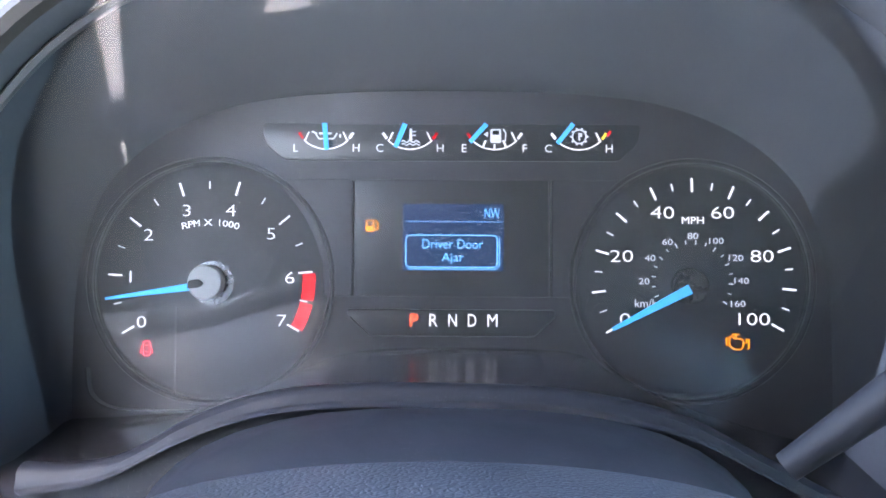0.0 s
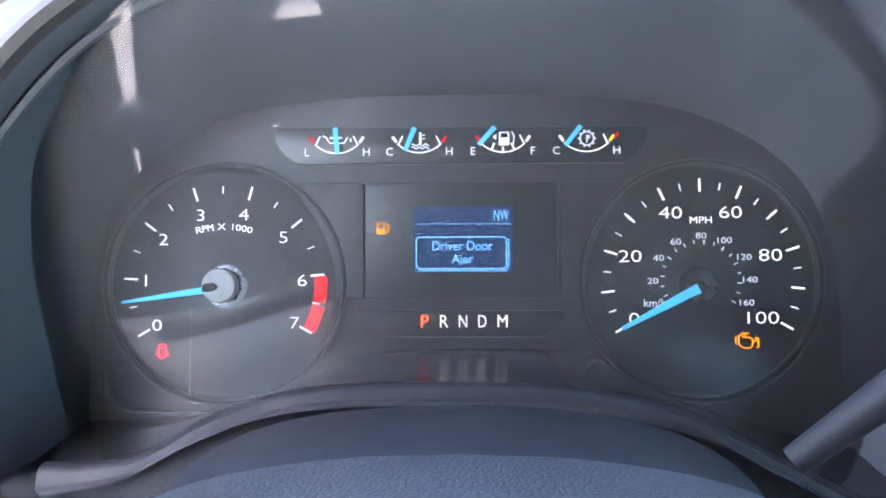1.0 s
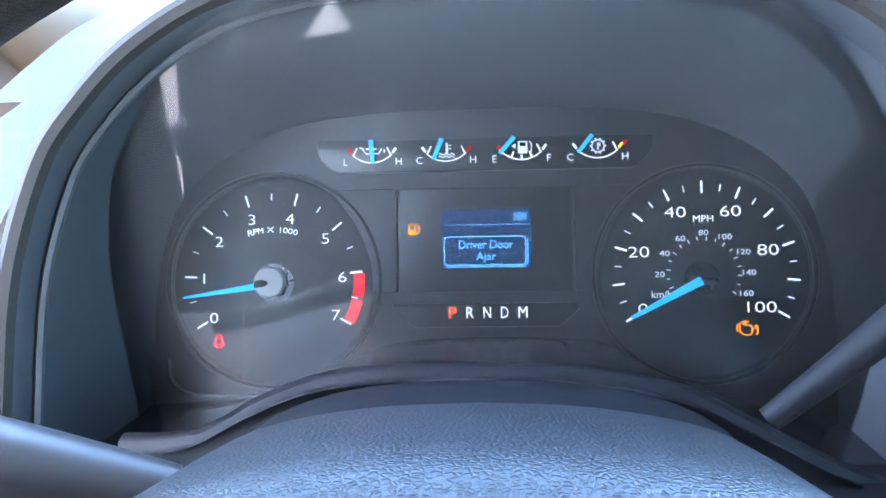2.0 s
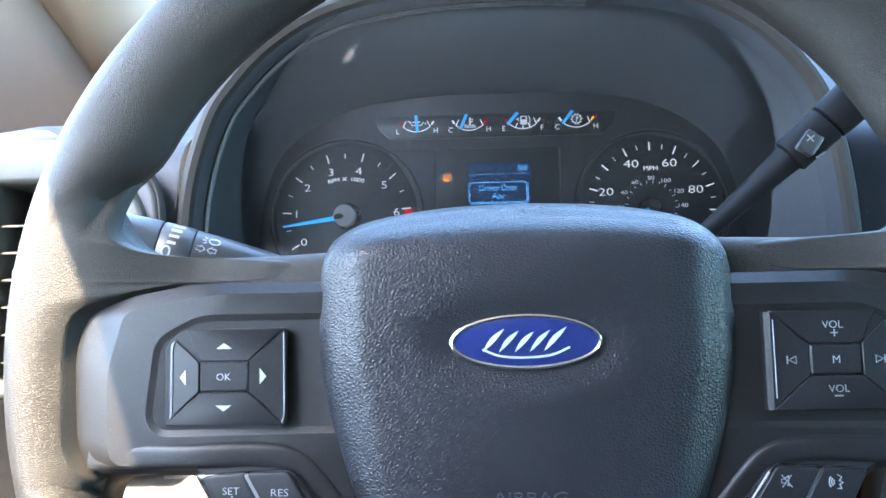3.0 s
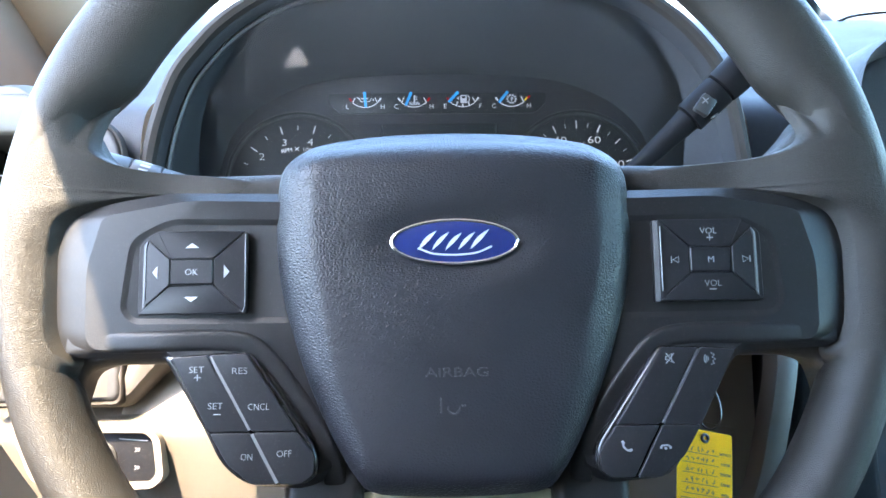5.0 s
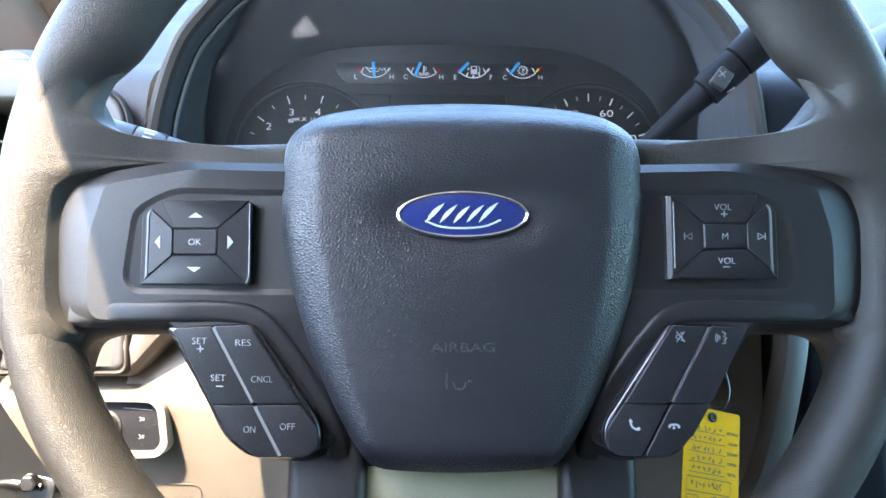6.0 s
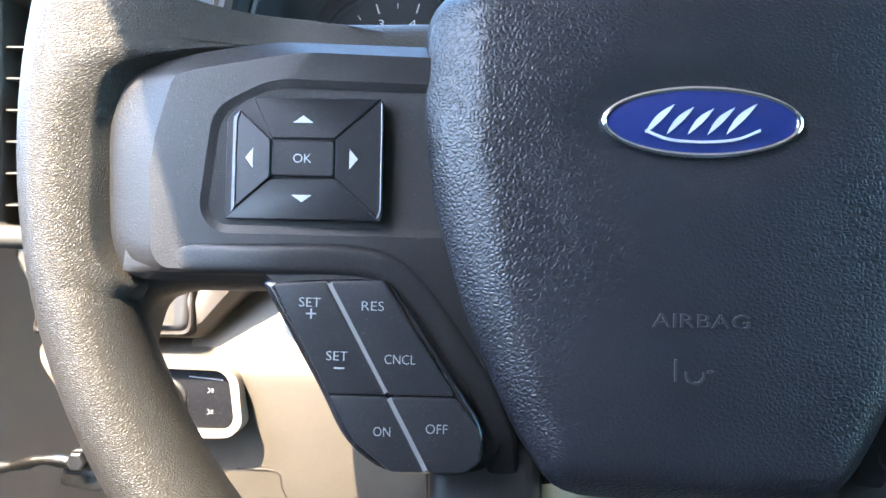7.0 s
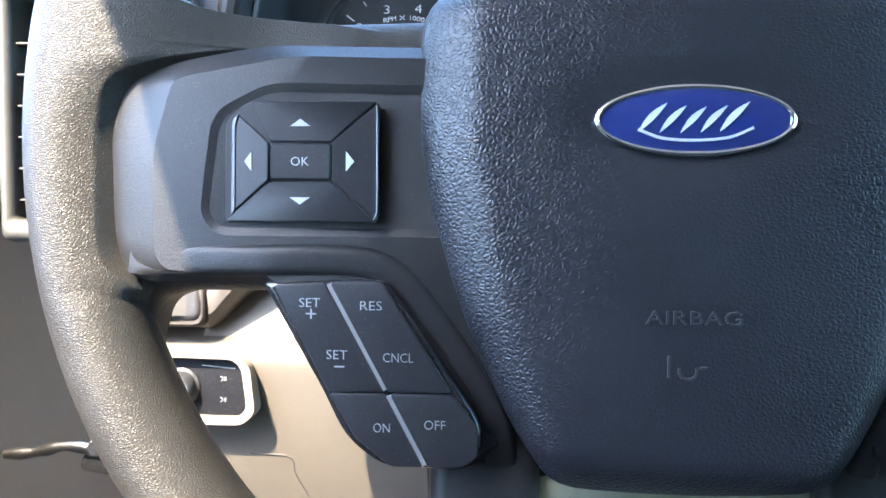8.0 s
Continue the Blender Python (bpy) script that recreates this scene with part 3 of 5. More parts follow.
def knee(x_left, x_right, n=10):
    rings = []
    for p in kc:
        f = max(0.0, (-166 - p.y) / 100)
        a = x_left + 62 * f
        rings.append([(a + (x_right - a) * i / n, p.x + 0.0, p.y) for i in range(n + 1)])
    return loft(rings, False)


kb = knee(-297, -64)
bmesh.ops.solidify(kb, geom=kb.faces[:], thickness=4)
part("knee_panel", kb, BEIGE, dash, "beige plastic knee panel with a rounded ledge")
kb = bmesh.new()
kr = [(-70, -118), (-92, -124), (-104, -140), (-108, -175), (-102, -225), (-88, -262), (-55, -330)]
kr = spline(kr, 24)
rings = []
for i, p in enumerate(kr):
    s = i / 24
    xl = 220 - 10 * s - 60 * max(0, s - 0.35) ** 1.2
    rings.append([(xl, p.x + 14, p.y), (xl + 1, p.x + 6, p.y), (xl + 4, p.x + 0.6, p.y), (xl + 8, p.x, p.y), (xl + 16, p.x, p.y), (xl + 18, p.x + 1.5, p.y), (xl + 18.6, p.x + 40, p.y)])
# right edge of the same beige panel, in the copy darkened for shade
part("knee_edge", loft(rings, False, bm=kb), BEIGE_DARK, dash, "edge of the knee panel, its beige darkened for shade")
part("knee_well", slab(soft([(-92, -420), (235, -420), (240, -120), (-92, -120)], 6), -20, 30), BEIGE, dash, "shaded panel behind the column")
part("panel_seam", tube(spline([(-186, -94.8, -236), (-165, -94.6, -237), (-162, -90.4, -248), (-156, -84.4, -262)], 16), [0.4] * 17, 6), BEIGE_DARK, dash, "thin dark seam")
# lower edge of the instrument surround, darkened in colour for its shade
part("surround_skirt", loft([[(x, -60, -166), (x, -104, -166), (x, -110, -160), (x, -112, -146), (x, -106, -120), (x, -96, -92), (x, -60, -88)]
                             for x in (-236, -232, -220, -206)], False), BEIGE_DARK, dash, "lower edge of the instrument surround, its beige darkened for shade")
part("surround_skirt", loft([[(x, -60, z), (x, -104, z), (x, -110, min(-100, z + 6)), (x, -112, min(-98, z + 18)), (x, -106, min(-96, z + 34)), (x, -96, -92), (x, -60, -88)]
                             for x, z in ((-206, -166), (-202, -163), (-190, -149), (-180, -138), (-168, -124), (-150, -112), (-100, -108), (-70, -108))], False), BEIGE_DARK, dash, "lower edge of the instrument surround, its beige darkened for shade")
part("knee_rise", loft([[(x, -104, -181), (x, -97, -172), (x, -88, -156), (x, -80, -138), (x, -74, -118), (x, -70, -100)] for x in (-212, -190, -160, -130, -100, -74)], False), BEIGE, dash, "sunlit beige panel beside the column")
# much darker than the left skirt: the shade is in its colour
part("surround_skirt", loft([[(x, -60, -112), (x, -104, -110), (x, -108, -100), (x, -104, -84), (x, -60, -80)] for x in (70, 120, 180, 225)], False), COLUMN, dash, "right lower edge of the surround, its shade painted near-black")

# dark surround of the vent, with a big rounded corner and a thin taupe edge
ARCH = [(-272, 22, 2), (-214, 22, 40), (-208, -60, 10), (-208, -162, 6), (-287, -162, 4), (-285, -150, 2)]
part("vent_surround", slab(ARCH, -113, -70, 3.5, 3, n=12), SHROUD, dash, "dark rounded vent surround", 50)
part("surround_edge", loft([[(x, y, z) for x, z in rounded(inset_corners(ARCH, d), 0, 12)] for y, d in ((-108, -3.2), (-112, -3.0), (-113.5, -1.6), (-112.5, -0.2), (-109, 0.2))], True), TAUPE, dash, "thin taupe edge", 60)

# ---- left air vent ----
vent = thing("air_vent", (-265, -120, -120), "light beige framed air vent with dark horizontal slats", "air vent")
outer = rounded([(-322, 40, 6), (-268, 40, 10), (-217, 4, 34), (-214, -60, 14), (-222, -121, 6), (-314, -121, 5)], 0, 9)
inner = rounded([(-311, 11, 3), (-272, 11, 10), (-228, -20, 26), (-226, -70, 12), (-231, -109, 4), (-307, -109, 4)], 0, 9)


def toward(pts, d):
    """An outline drawn in about its middle by the share d."""
    cx, cz = -262, -42
    return [(cx + (x - cx) * (1 - d), cz + (z - cz) * (1 - d)) for x, z in pts]


fb = bmesh.new()
rings = [[(x, y, z) for x, z in toward(outer, d)] for y, d in ((-60, 0.0), (-112, 0.0), (-117, 0.012), (-119, 0.04), (-119.5, 0.07))]
rings += [[(x, y, z) for x, z in toward(inner, d)] for y, d in ((-119, -0.06), (-117.5, -0.02), (-114, 0.0), (-70, 0.0))]
part("frame", loft(rings, True, bm=fb), BEIGE_DIMMED, vent, "beige moulded frame, dimmed against the sun", 50)
part("duct", slab(inner, -72, -60), GLOSS_BLACK, vent, "dark duct")


def slat_span(z):
    """How far a slat reaches at the height z: the slot's own width there."""
    xs = []
    for (xa, za), (xb, zb) in zip(inner, inner[1:] + inner[:1]):
        if (za - z) * (zb - z) <= 0 and za != zb:
            xs.append(xa + (xb - xa) * (z - za) / (zb - za))
    return min(xs) + 0.5, max(xs) - 0.5


for k in range(6):
    z = -15.0 - 16.7 * k
    xa, xb = slat_span(z)
    prof = [(-112, z + 0.4), (-110, z + 1.2), (-92, z + 4.0), (-88, z + 3.8), (-92, z + 2.2), (-111, z - 0.6)]
    part("slat", loft([[(x, a, b) for a, b in prof] for x in (xa, xb)], True, True, True), STALK, vent)
    part("slat_edge", slab([(xa, z - 0.55), (xb, z - 0.55), (xb, z + 0.55), (xa, z + 0.55)], -113, -111.2, 0.3), BEIGE_DIMMED, vent, "pale slat edge")
part("upright_vane", slab([(-285, -106), (-284, -106), (-284, 8), (-285, 8)], -100, -80), STALK, vent)
part("thumb_tab", slab(soft([(-297, -50), (-284, -50), (-284, -41), (-297, -41)], 3), -122, -108, 2), STALK, vent, "dark thumb tab")
# beige end cap above and below the vent
cap = thing("dash_end_cap", (-290, -90, -160), "sunlit beige end cap of the dashboard", "trim", kind="structure")
part("upper_cap", loft([[(x, -112, 40 + r), (x, -110, 46 + r), (x, -100, 51 + r), (x, -60, 62 + r), (x, 30, 72 + r), (x, 30, 40)] for x, r in ((-380, -14), (-330, -5), (-296, 0), (-284, 0), (-274, -6))], False), BEIGE_DIMMED, cap)
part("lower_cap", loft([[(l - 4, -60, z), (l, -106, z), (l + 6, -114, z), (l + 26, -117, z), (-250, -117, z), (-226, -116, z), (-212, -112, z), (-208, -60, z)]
                        for z, l in ((-121.5, -304), (-126, -304), (-140, -296), (-150, -289), (-157, -284), (-159, -280))], False), BEIGE_DIMMED, cap)

# ---- light switch ----
switch = thing("light_switch", (-212, -100, -215), "dark headlight switch panel set in a pale bezel", "switch")
bez = [(-274, -177.5), (-188, -179.2), (-180.5, -184.5), (-177.5, -209), (-184, -215.5), (-200, -215.6), (-251, -213.5), (-260, -208.5)]
hole = [(-266, -180), (-190, -181.5), (-185, -186), (-182, -207), (-187, -212), (-202, -212), (-248, -210), (-255, -206)]
ro, ri = rounded(bez, 4, 4), rounded(hole, 3, 4)
part("bezel", loft([[(x, -98, z) for x, z in ro], [(x, -113, z) for x, z in ro], [(x * 0.997 - 0.5, -115.5, z * 0.995 - 1) for x, z in ro], [(x, -115, z) for x, z in ri], [(x, -106, z) for x, z in ri]], True), BEIGE, switch, "pale beige bezel")
part("panel", slab(soft(hole, 3), -109, -101, 0.5), COLUMN, switch, "charcoal switch panel")
kn = bmesh.new()
loft([[(x, y, z) for x, z in circle(-219, -197, r, 32)] for y, r in ((-108, 10), (-110, 10), (-111, 8.6), (-117, 8.0), (-118.5, 6.8), (-118.5, 0.1))], True, bm=kn)
part("knob", kn, STALK, switch, "round dark rotary knob")
part("mark", bar(bmesh.new(), (-208, -185.5), (-190, -187), 0.5, -109.4, 0.3), KEY_PRINT, switch)
for z in (-192.5, -203.5):
    ib = stroke(bmesh.new(), arc(-198, z, 1.2, -90, 90, 8), 0.35, -109.4)
    for k in (-0.8, 0, 0.8):
        bar(ib, (-196.2, z + k), (-194.8, z + k), 0.3, -109.4)
    part("icon", ib, KEY_PRINT, switch)

# ---- hinge lever in the footwell ----
lever = thing("hinge_lever", (-290, -50, -260), "worn steel hinge arm with a bolt head", "lever")
part("arm", tube(spline([(-340, -74, -246), (-318, -78, -243), (-298, -82, -238), (-270, -84, -240)], 14), [2.6 + 1.2 * math.sin(k * 0.7) ** 2 for k in range(15)], 12, flat=0.7), STEEL, lever)
part("bolt", loft([[(-277 + r * math.cos(a), y, -237 + r * math.sin(a)) for a in (2 * math.pi * k / 6 for k in range(6))] for y, r in ((-82, 5.6), (-89, 5.6), (-90, 4.4), (-90, 0.1))], True), STEEL, lever)
part("bracket", slab(soft([(-292, -252), (-266, -256), (-262, -236), (-284, -231)], 5), -80, -70, 1), STEEL, lever)


# ---- instrument cluster ----
cluster = thing("instrument_cluster", (0, 0, -60), "lit truck instrument cluster with two round dials and blue needles", "instrument cluster")
part("face_panel", slab([(x, z) for x, _, z in arch(BACK, 0, 3, 60)], 6, 14), FACE, cluster, "charcoal cluster face")

TACH, SPEED = (-114.6, 3.3), (114.4, 4.2)
SWEEP0, SWEEP = 211.3, 240.6


def polar(c, r, deg):
    return (c[0] + r * math.cos(radians(deg)), c[1] + r * math.sin(radians(deg)))


def dial_bowl(name, c, r, label):
    d = part(name, loft([[(x, y, z) for x, z in circle(c[0], c[1], q, 72)] for y, q in ((4, r), (1.5, r - 1.5), (0.3, r - 3.5), (0.3, 0.1))], True), DIAL, cluster, label)
    part("bezel_ring", ring(c[0], 1.0, c[1], r + 1.2, 1.3, 72, 10, 1.8), DIAL, d, "satin bezel ring")
    return d


def ticks(c, r, steps, major, long_l, short_l, long_w, short_w):
    bm = bmesh.new()
    for i in range(steps + 1):
        a = SWEEP0 - SWEEP * i / steps
        big = i % major == 0
        half = (long_l if big else short_l) / 2
        bar(bm, polar(c, r - half, a), polar(c, r + half, a), long_w if big else short_w, 0.0)
    return bm


tach = dial_bowl("tachometer", TACH, 57, "dark round rev counter dial")
part("tick_marks", ticks(TACH, 45.6, 14, 2, 6.6, 3.6, 0.9, 0.6), LIT_WHITE, tach, "lit white tick marks")
red = bmesh.new()
for k in range(2):
    a0, a1 = SWEEP0 - SWEEP * (6.03 + 0.5 * k) / 7, SWEEP0 - SWEEP * (6.47 + 0.5 * k) / 7
    slab(arc(*TACH, 50.3, a0, a1, 8) + arc(*TACH, 44.2, a1, a0, 8), -0.1, 0.2, bm=red)
part("red_zone", red, RED_BAND, tach, "red warning band")
for n, x, z in ((0, -147.2, -16.6), (1, -152.8, 4.9), (2, -144.4, 24.9), (3, -126.3, 36.6), (4, -105.2, 36.8), (5, -85.8, 25.7), (6, -76.6, 4.8), (7, -80.2, -15.6)):
    words("numeral", str(n), x, z, 0.0, 5.5, LIT_WHITE, tach, bold=-0.012, wide=1.32)
for i, ch in enumerate("RPM X 1000"):
    if ch != " ":
        u = i - 4.5
        words("lettering", ch, -114.6 + u * 2.75, 29.4 + 1.6 * (1 - (u / 4.5) ** 2), 0.0, 3.1, LIT_WHITE, tach, turn=-2.2 * u, wide=1.0 if ch == "M" else 0.9 if ch == "1" else 1.3)


def needle(dial, c, tip, end, w_tip, w_end, y, cap_r):
    part("needle", bar(bmesh.new(), tip, end, w_tip, y, 1.2, w_end), NEEDLE, dial, "bright blue needle")
    cap = bmesh.new()
    loft([[(x, q, z) for x, z in circle(c[0], c[1], r, 40)] for q, r in ((0, cap_r), (y + 1.6, cap_r), (y + 0.6, cap_r - 0.8), (y + 0.6, 0.1))], True, bm=cap)
    return cap


cap = needle(tach, (-115.6, 2.4), (-162.0, -5.4), (-123.0, 0.2), 1.1, 3.3, -6.0, 8.4)
part("hub_cap", cap, DIVIDER, tach, "grey needle hub")
part("hub_well", slab(circle(-113.6, 2.0, 10.4, 40), -0.3, 0.2), GLOSS_BLACK, tach, "dark well round the hub")
part("hub_slot", slab(soft([(-123.5, -0.6), (-118, 0.0), (-115.5, 1.8), (-118, 4.0), (-123, 3.2)], 1.2), -6.6, -5, 0.3), COLUMN, tach)

speed = dial_bowl("speedometer", SPEED, 56, "dark round speedometer dial")
part("tick_marks", ticks((115.1, 4.6), 45.2, 20, 2, 6.4, 3.6, 0.95, 0.6), LIT_WHITE, speed, "lit white tick marks")
for n, x, z in (("0", 82.6, -14.0), ("20", 81.0, 15.9), ("40", 100.3, 36.6), ("60", 128.8, 36.7), ("80", 147.3, 16.2), ("100", 143.4, -13.6)):
    words("numeral", n, x, z, 0.0, 5.6, LIT_WHITE, speed, bold=-0.012, wide=1.42)
words("lettering", "MPH", 114.7, 33.0, 0.0, 3.3, LIT_WHITE, speed, wide=1.15)
for n, x, z in (("20", 91.6, 4.0), ("40", 94.4, 15.0), ("60", 102.7, 22.7), ("80", 114.7, 25.6), ("100", 125.8, 23.3), ("120", 135.0, 15.3), ("140", 137.6, 4.5), ("160", 135.9, -6.4)):
    words("numeral", n, x, z, 0.0, 2.9, LIT_GREY, speed, wide=1.3)
words("lettering", "km/h", 92.4, -6.4, 0.0, 3.8, LIT_GREY, speed)
inner_ticks = bmesh.new()
for i in range(17):
    a = SWEEP0 - SWEEP * i / 16 * 0.985 - 8
    bar(inner_ticks, polar(SPEED, 17.6 if i % 2 else 17.2, a), polar(SPEED, 19.4, a), 0.55, 0.0)
part("inner_ticks", inner_ticks, LIT_GREY, speed)
cap = needle(speed, (112.5, 2.0), (75.6, -18.4), (111.6, 0.6), 1.6, 4.6, -6.0, 8.5)
part("hub_cap", cap, GLOSS_BLACK, speed, "black needle hub")

# panels between the dials
part("side_plate", slab(soft([(-83, 52), (-47, 52), (-47, -4), (-60, -4), (-61, 12), (-70, 34)], 1.5), 0.5, 8, 0.6), FACE, cluster, "satin charcoal plate")
part("side_plate", slab(soft([(83, 52), (48, 52), (48, -4), (59, -4), (60, 12), (69, 34)], 1.5), 0.5, 8, 0.6), FACE, cluster, "satin charcoal plate")
window = part("display_window", slab(soft([(-46, 52), (47, 52), (47, -4), (-46, -4)], 1.5), 0.8, 8, 0.5), SMOKED, cluster, "dark glossy display window")
part("window_edge", bar(bmesh.new(), (46.6, 51), (46.6, -3), 0.5, 0.2, 0.4), FACE, window)
part("screen", slab([(-22.9, 40.3), (25.1, 40.3), (25.1, 8.4), (-22.9, 8.4)], 0.3, 1.0), SCREEN, window, "dark blue lit screen")
sb = stroke(bmesh.new(), rounded([(-21.4, 25.4), (22.0, 25.4), (22.0, 10.2), (-21.4, 10.2)], 2.2), 0.5, -0.1, closed=True)
stroke(sb, [(-20.4, 9.3), (21.6, 9.3), (23.1, 11.0), (23.1, 24.4)], 0.4, -0.1)
part("message_frame", sb, SCREEN_INK, window, "pale blue message frame")
dots = bmesh.new()
for i in range(62):
    box(dots, -21.6 + i * 0.745, -21.25 + i * 0.745, -0.1, 0.2, 31.6, 32.0)
part("dotted_line", dots, SCREEN_INK, window)
words("lettering", "NW", 19.6, 35.9, -0.1, 4.8, SCREEN_INK, window, width=7.2, label="pale blue compass heading")
words("lettering", "Driver Door", 0.9, 21.2, -0.1, 4.6, SCREEN_INK, window, width=29, label="pale blue warning message")
words("lettering", "Ajar", 0.9, 14.3, -0.1, 5.6, SCREEN_INK, window, width=10.6, label="pale blue warning message")

gauges = part("gauge_strip", slab(soft([(-92, 79.5), (92, 79.5), (90, 70), (81, 61.5), (-81, 61.5), (-90, 70)], 3), 4.5, 9, 0.4), SMOKED, cluster, "glossy black strip with four small gauges")
gy = 3.9
for cx, lo, hi, tip, end in ((-60.6, "L", "H", (-60.9, 79.0), (-59.8, 66.2)), (-20.0, "C", "H", (-22.2, 78.8), (-26.8, 67.6)),
                             (20.8, "E", "F", (16.8, 78.8), (9.0, 70.2)), (61.4, "C", "H", (58.2, 79.0), (50.8, 69.6))):
    gb = stroke(bmesh.new(), arc(cx, 82.2, 15.2, 225, 315, 16), 0.6, gy)
    for s in (-1, 1):
        if not (lo == "C" and cx > 0 and s < 0) and not (lo == "E" and s < 0):
            bar(gb, (cx + s * 10.2, 71.2), (cx + s * 8.2, 75.4), 0.7, gy)
    if lo == "E":
        bar(gb, (cx, 66.6), (cx, 69.6), 0.9, gy)
        bar(gb, (cx - 5.6, 68.2), (cx - 4.2, 71.4), 0.9, gy)
        bar(gb, (cx + 5.6, 68.2), (cx + 4.2, 71.4), 0.9, gy)
    part("gauge_arc", gb, LIT_WHITE, gauges, "lit white gauge arc")
    for s, ch in ((-1, lo), (1, hi)):
        words("lettering", ch, cx + s * 14.6, 67.6, gy, 3.8, LIT_WHITE, gauges, bold=-0.006)
        eb = bar(bmesh.new(), (cx + s * 13.2, 75.0), (cx + s * 11.2, 72.2), 1.3, gy)
        warn = (lo == "L" and s < 0) or (lo == "E" and s < 0) or (lo == "C" and s > 0)
        part("end_mark", eb, (YELLOW_BAND if cx > 40 else RED_BAND) if warn else LIT_WHITE, gauges)
        if cx > 40 and s > 0:
            part("end_mark", bar(bmesh.new(), (cx + 15.4, 76.2), (cx + 13.6, 73.6), 1.3, gy), RED_BAND, gauges)
    part("needle", bar(bmesh.new(), tip, end, 2.3, 0.5, 1.0, 2.0), NEEDLE, gauges, "bright blue gauge needle")
# small pictograms of the gauges
ib = stroke(bmesh.new(), [(-65.6, 74.2), (-64.0, 72.0), (-57.0, 72.0), (-55.2, 74.8)], 0.7, gy)
bar(ib, (-64.0, 74.6), (-58.0, 74.6), 1.0, gy)
bar(ib, (-67.6, 75.6), (-65.0, 74.4), 0.9, gy)
bar(ib, (-53.8, 74.2), (-53.8, 72.6), 0.8, gy)
part("icon", ib, LIT_GREY, gauges, "small oil can sign")
ib = bar(bmesh.new(), (-19.6, 77.0), (-19.6, 71.2), 1.3, gy)
for k in (75.6, 73.8):
    bar(ib, (-18.8, k), (-17.2, k), 0.6, gy)
for z in (70.8, 69.4):
    stroke(ib, [(-24 + 0.55 * i, z + 0.5 * math.sin(i * 1.1)) for i in range(17)], 0.6, gy)
part("icon", ib, LIT_GREY, gauges, "small thermometer sign")
ib = slab(soft([(18.8, 70.2), (24.0, 70.2), (24.0, 77.0), (18.8, 77.0)], 0.8), gy, gy + 0.2)
stroke(ib, [(24.4, 71.2), (26.0, 71.2), (26.2, 75.0), (25.0, 77.0)], 0.6, gy)
slab([(15.6, 74.4), (17.6, 75.8), (17.6, 73.0)], gy, gy + 0.2, bm=ib)
part("icon", ib, LIT_GREY, gauges, "small fuel pump sign")
part("icon_gap", slab([(19.8, 74.2), (23.0, 74.2), (23.0, 76.2), (19.8, 76.2)], gy - 0.15, gy), GLOSS_BLACK, gauges)
ib = stroke(bmesh.new(), circle(61.6, 73.4, 3.3, 24), 0.7, gy, closed=True)
for k in range(10):
    bar(ib, polar((61.6, 73.4), 3.5, 36 * k), polar((61.6, 73.4), 4.4, 36 * k), 0.9, gy)
bar(ib, (61.6, 75.2), (61.6, 71.4), 0.8, gy)
bar(ib, (62.4, 75.0), (62.4, 73.4), 1.2, gy)
part("icon", ib, LIT_GREY, gauges, "small gear wheel sign")

strip = part("gear_strip", slab(soft([(-49.5, -10.2), (50, -10.2), (50, -13), (40, -22.6), (-38, -22.6), (-49.5, -13)], 2.5), 2.5, 8, 0.4), SMOKED, cluster, "recessed glossy gear display strip")
part("strip_edge", stroke(bmesh.new(), [(-48, -14.0), (-38.5, -23.1), (40, -23.1), (50, -13.6)], 0.5, 1.2, 3), FACE, strip, "satin lower edge line")
for ch, x in (("P", -17.4), ("R", -8.1), ("N", 1.0), ("D", 10.3), ("M", 20.0)):
    words("gear_letter", ch, x, -15.1, 1.8, 6.0, LIT_GEAR if ch == "P" else LIT_WHITE, strip, width=4.0 if ch != "M" else 4.8, bold=0.0, label="red lit letter" if ch == "P" else "")

# warning lamps
ib = stroke(bmesh.new(), rounded([(-146.0, -25.8), (-143.2, -25.8), (-142.7, -29.2), (-143.2, -32.6), (-146.0, -32.6), (-146.5, -29.2)], 0.8), 0.6, 0, closed=True)
bar(ib, (-146.5, -28.4), (-147.6, -31.6), 0.6, 0)
bar(ib, (-142.7, -28.4), (-141.6, -31.6), 0.6, 0)
bar(ib, (-146.0, -27.8), (-143.2, -27.8), 0.5, 0)
bar(ib, (-146.0, -30.8), (-143.2, -30.8), 0.5, 0)
part("door_lamp", ib, LIT_RED, cluster, "red lit open door sign")
ib = slab(soft([(-40.6, 27.0), (-36.6, 27.0), (-36.6, 29.6), (-40.6, 29.6)], 0.3), 0.2, 0.5)
stroke(ib, [(-40.2, 27.4), (-37.0, 27.4), (-37.0, 32.4), (-40.2, 32.4)], 0.7, 0.2, closed=True)
stroke(ib, [(-36.2, 28.0), (-34.9, 28.0), (-34.8, 31.0), (-35.8, 32.4)], 0.6, 0.2)
part("fuel_lamp", ib, LIT_AMBER, window, "amber lit fuel pump sign")
ib = stroke(bmesh.new(), [(131.8, -21.9), (133.2, -21.9), (134.0, -22.9), (137.2, -22.9), (138.2, -24.0), (138.2, -26.6), (137.2, -27.9), (134.0, -27.9), (131.8, -26.2)], 0.55, 0, closed=True)
bar(ib, (133.0, -20.9), (136.6, -20.9), 0.55, 0)
bar(ib, (134.8, -21.0), (134.8, -22.8), 0.55, 0)
stroke(ib, [(138.4, -24.8), (139.8, -24.8), (139.8, -22.9), (140.9, -23.2), (140.9, -27.6), (139.8, -27.6)], 0.55, 0)
bar(ib, (130.4, -22.4), (130.4, -26.2), 0.55, 0)
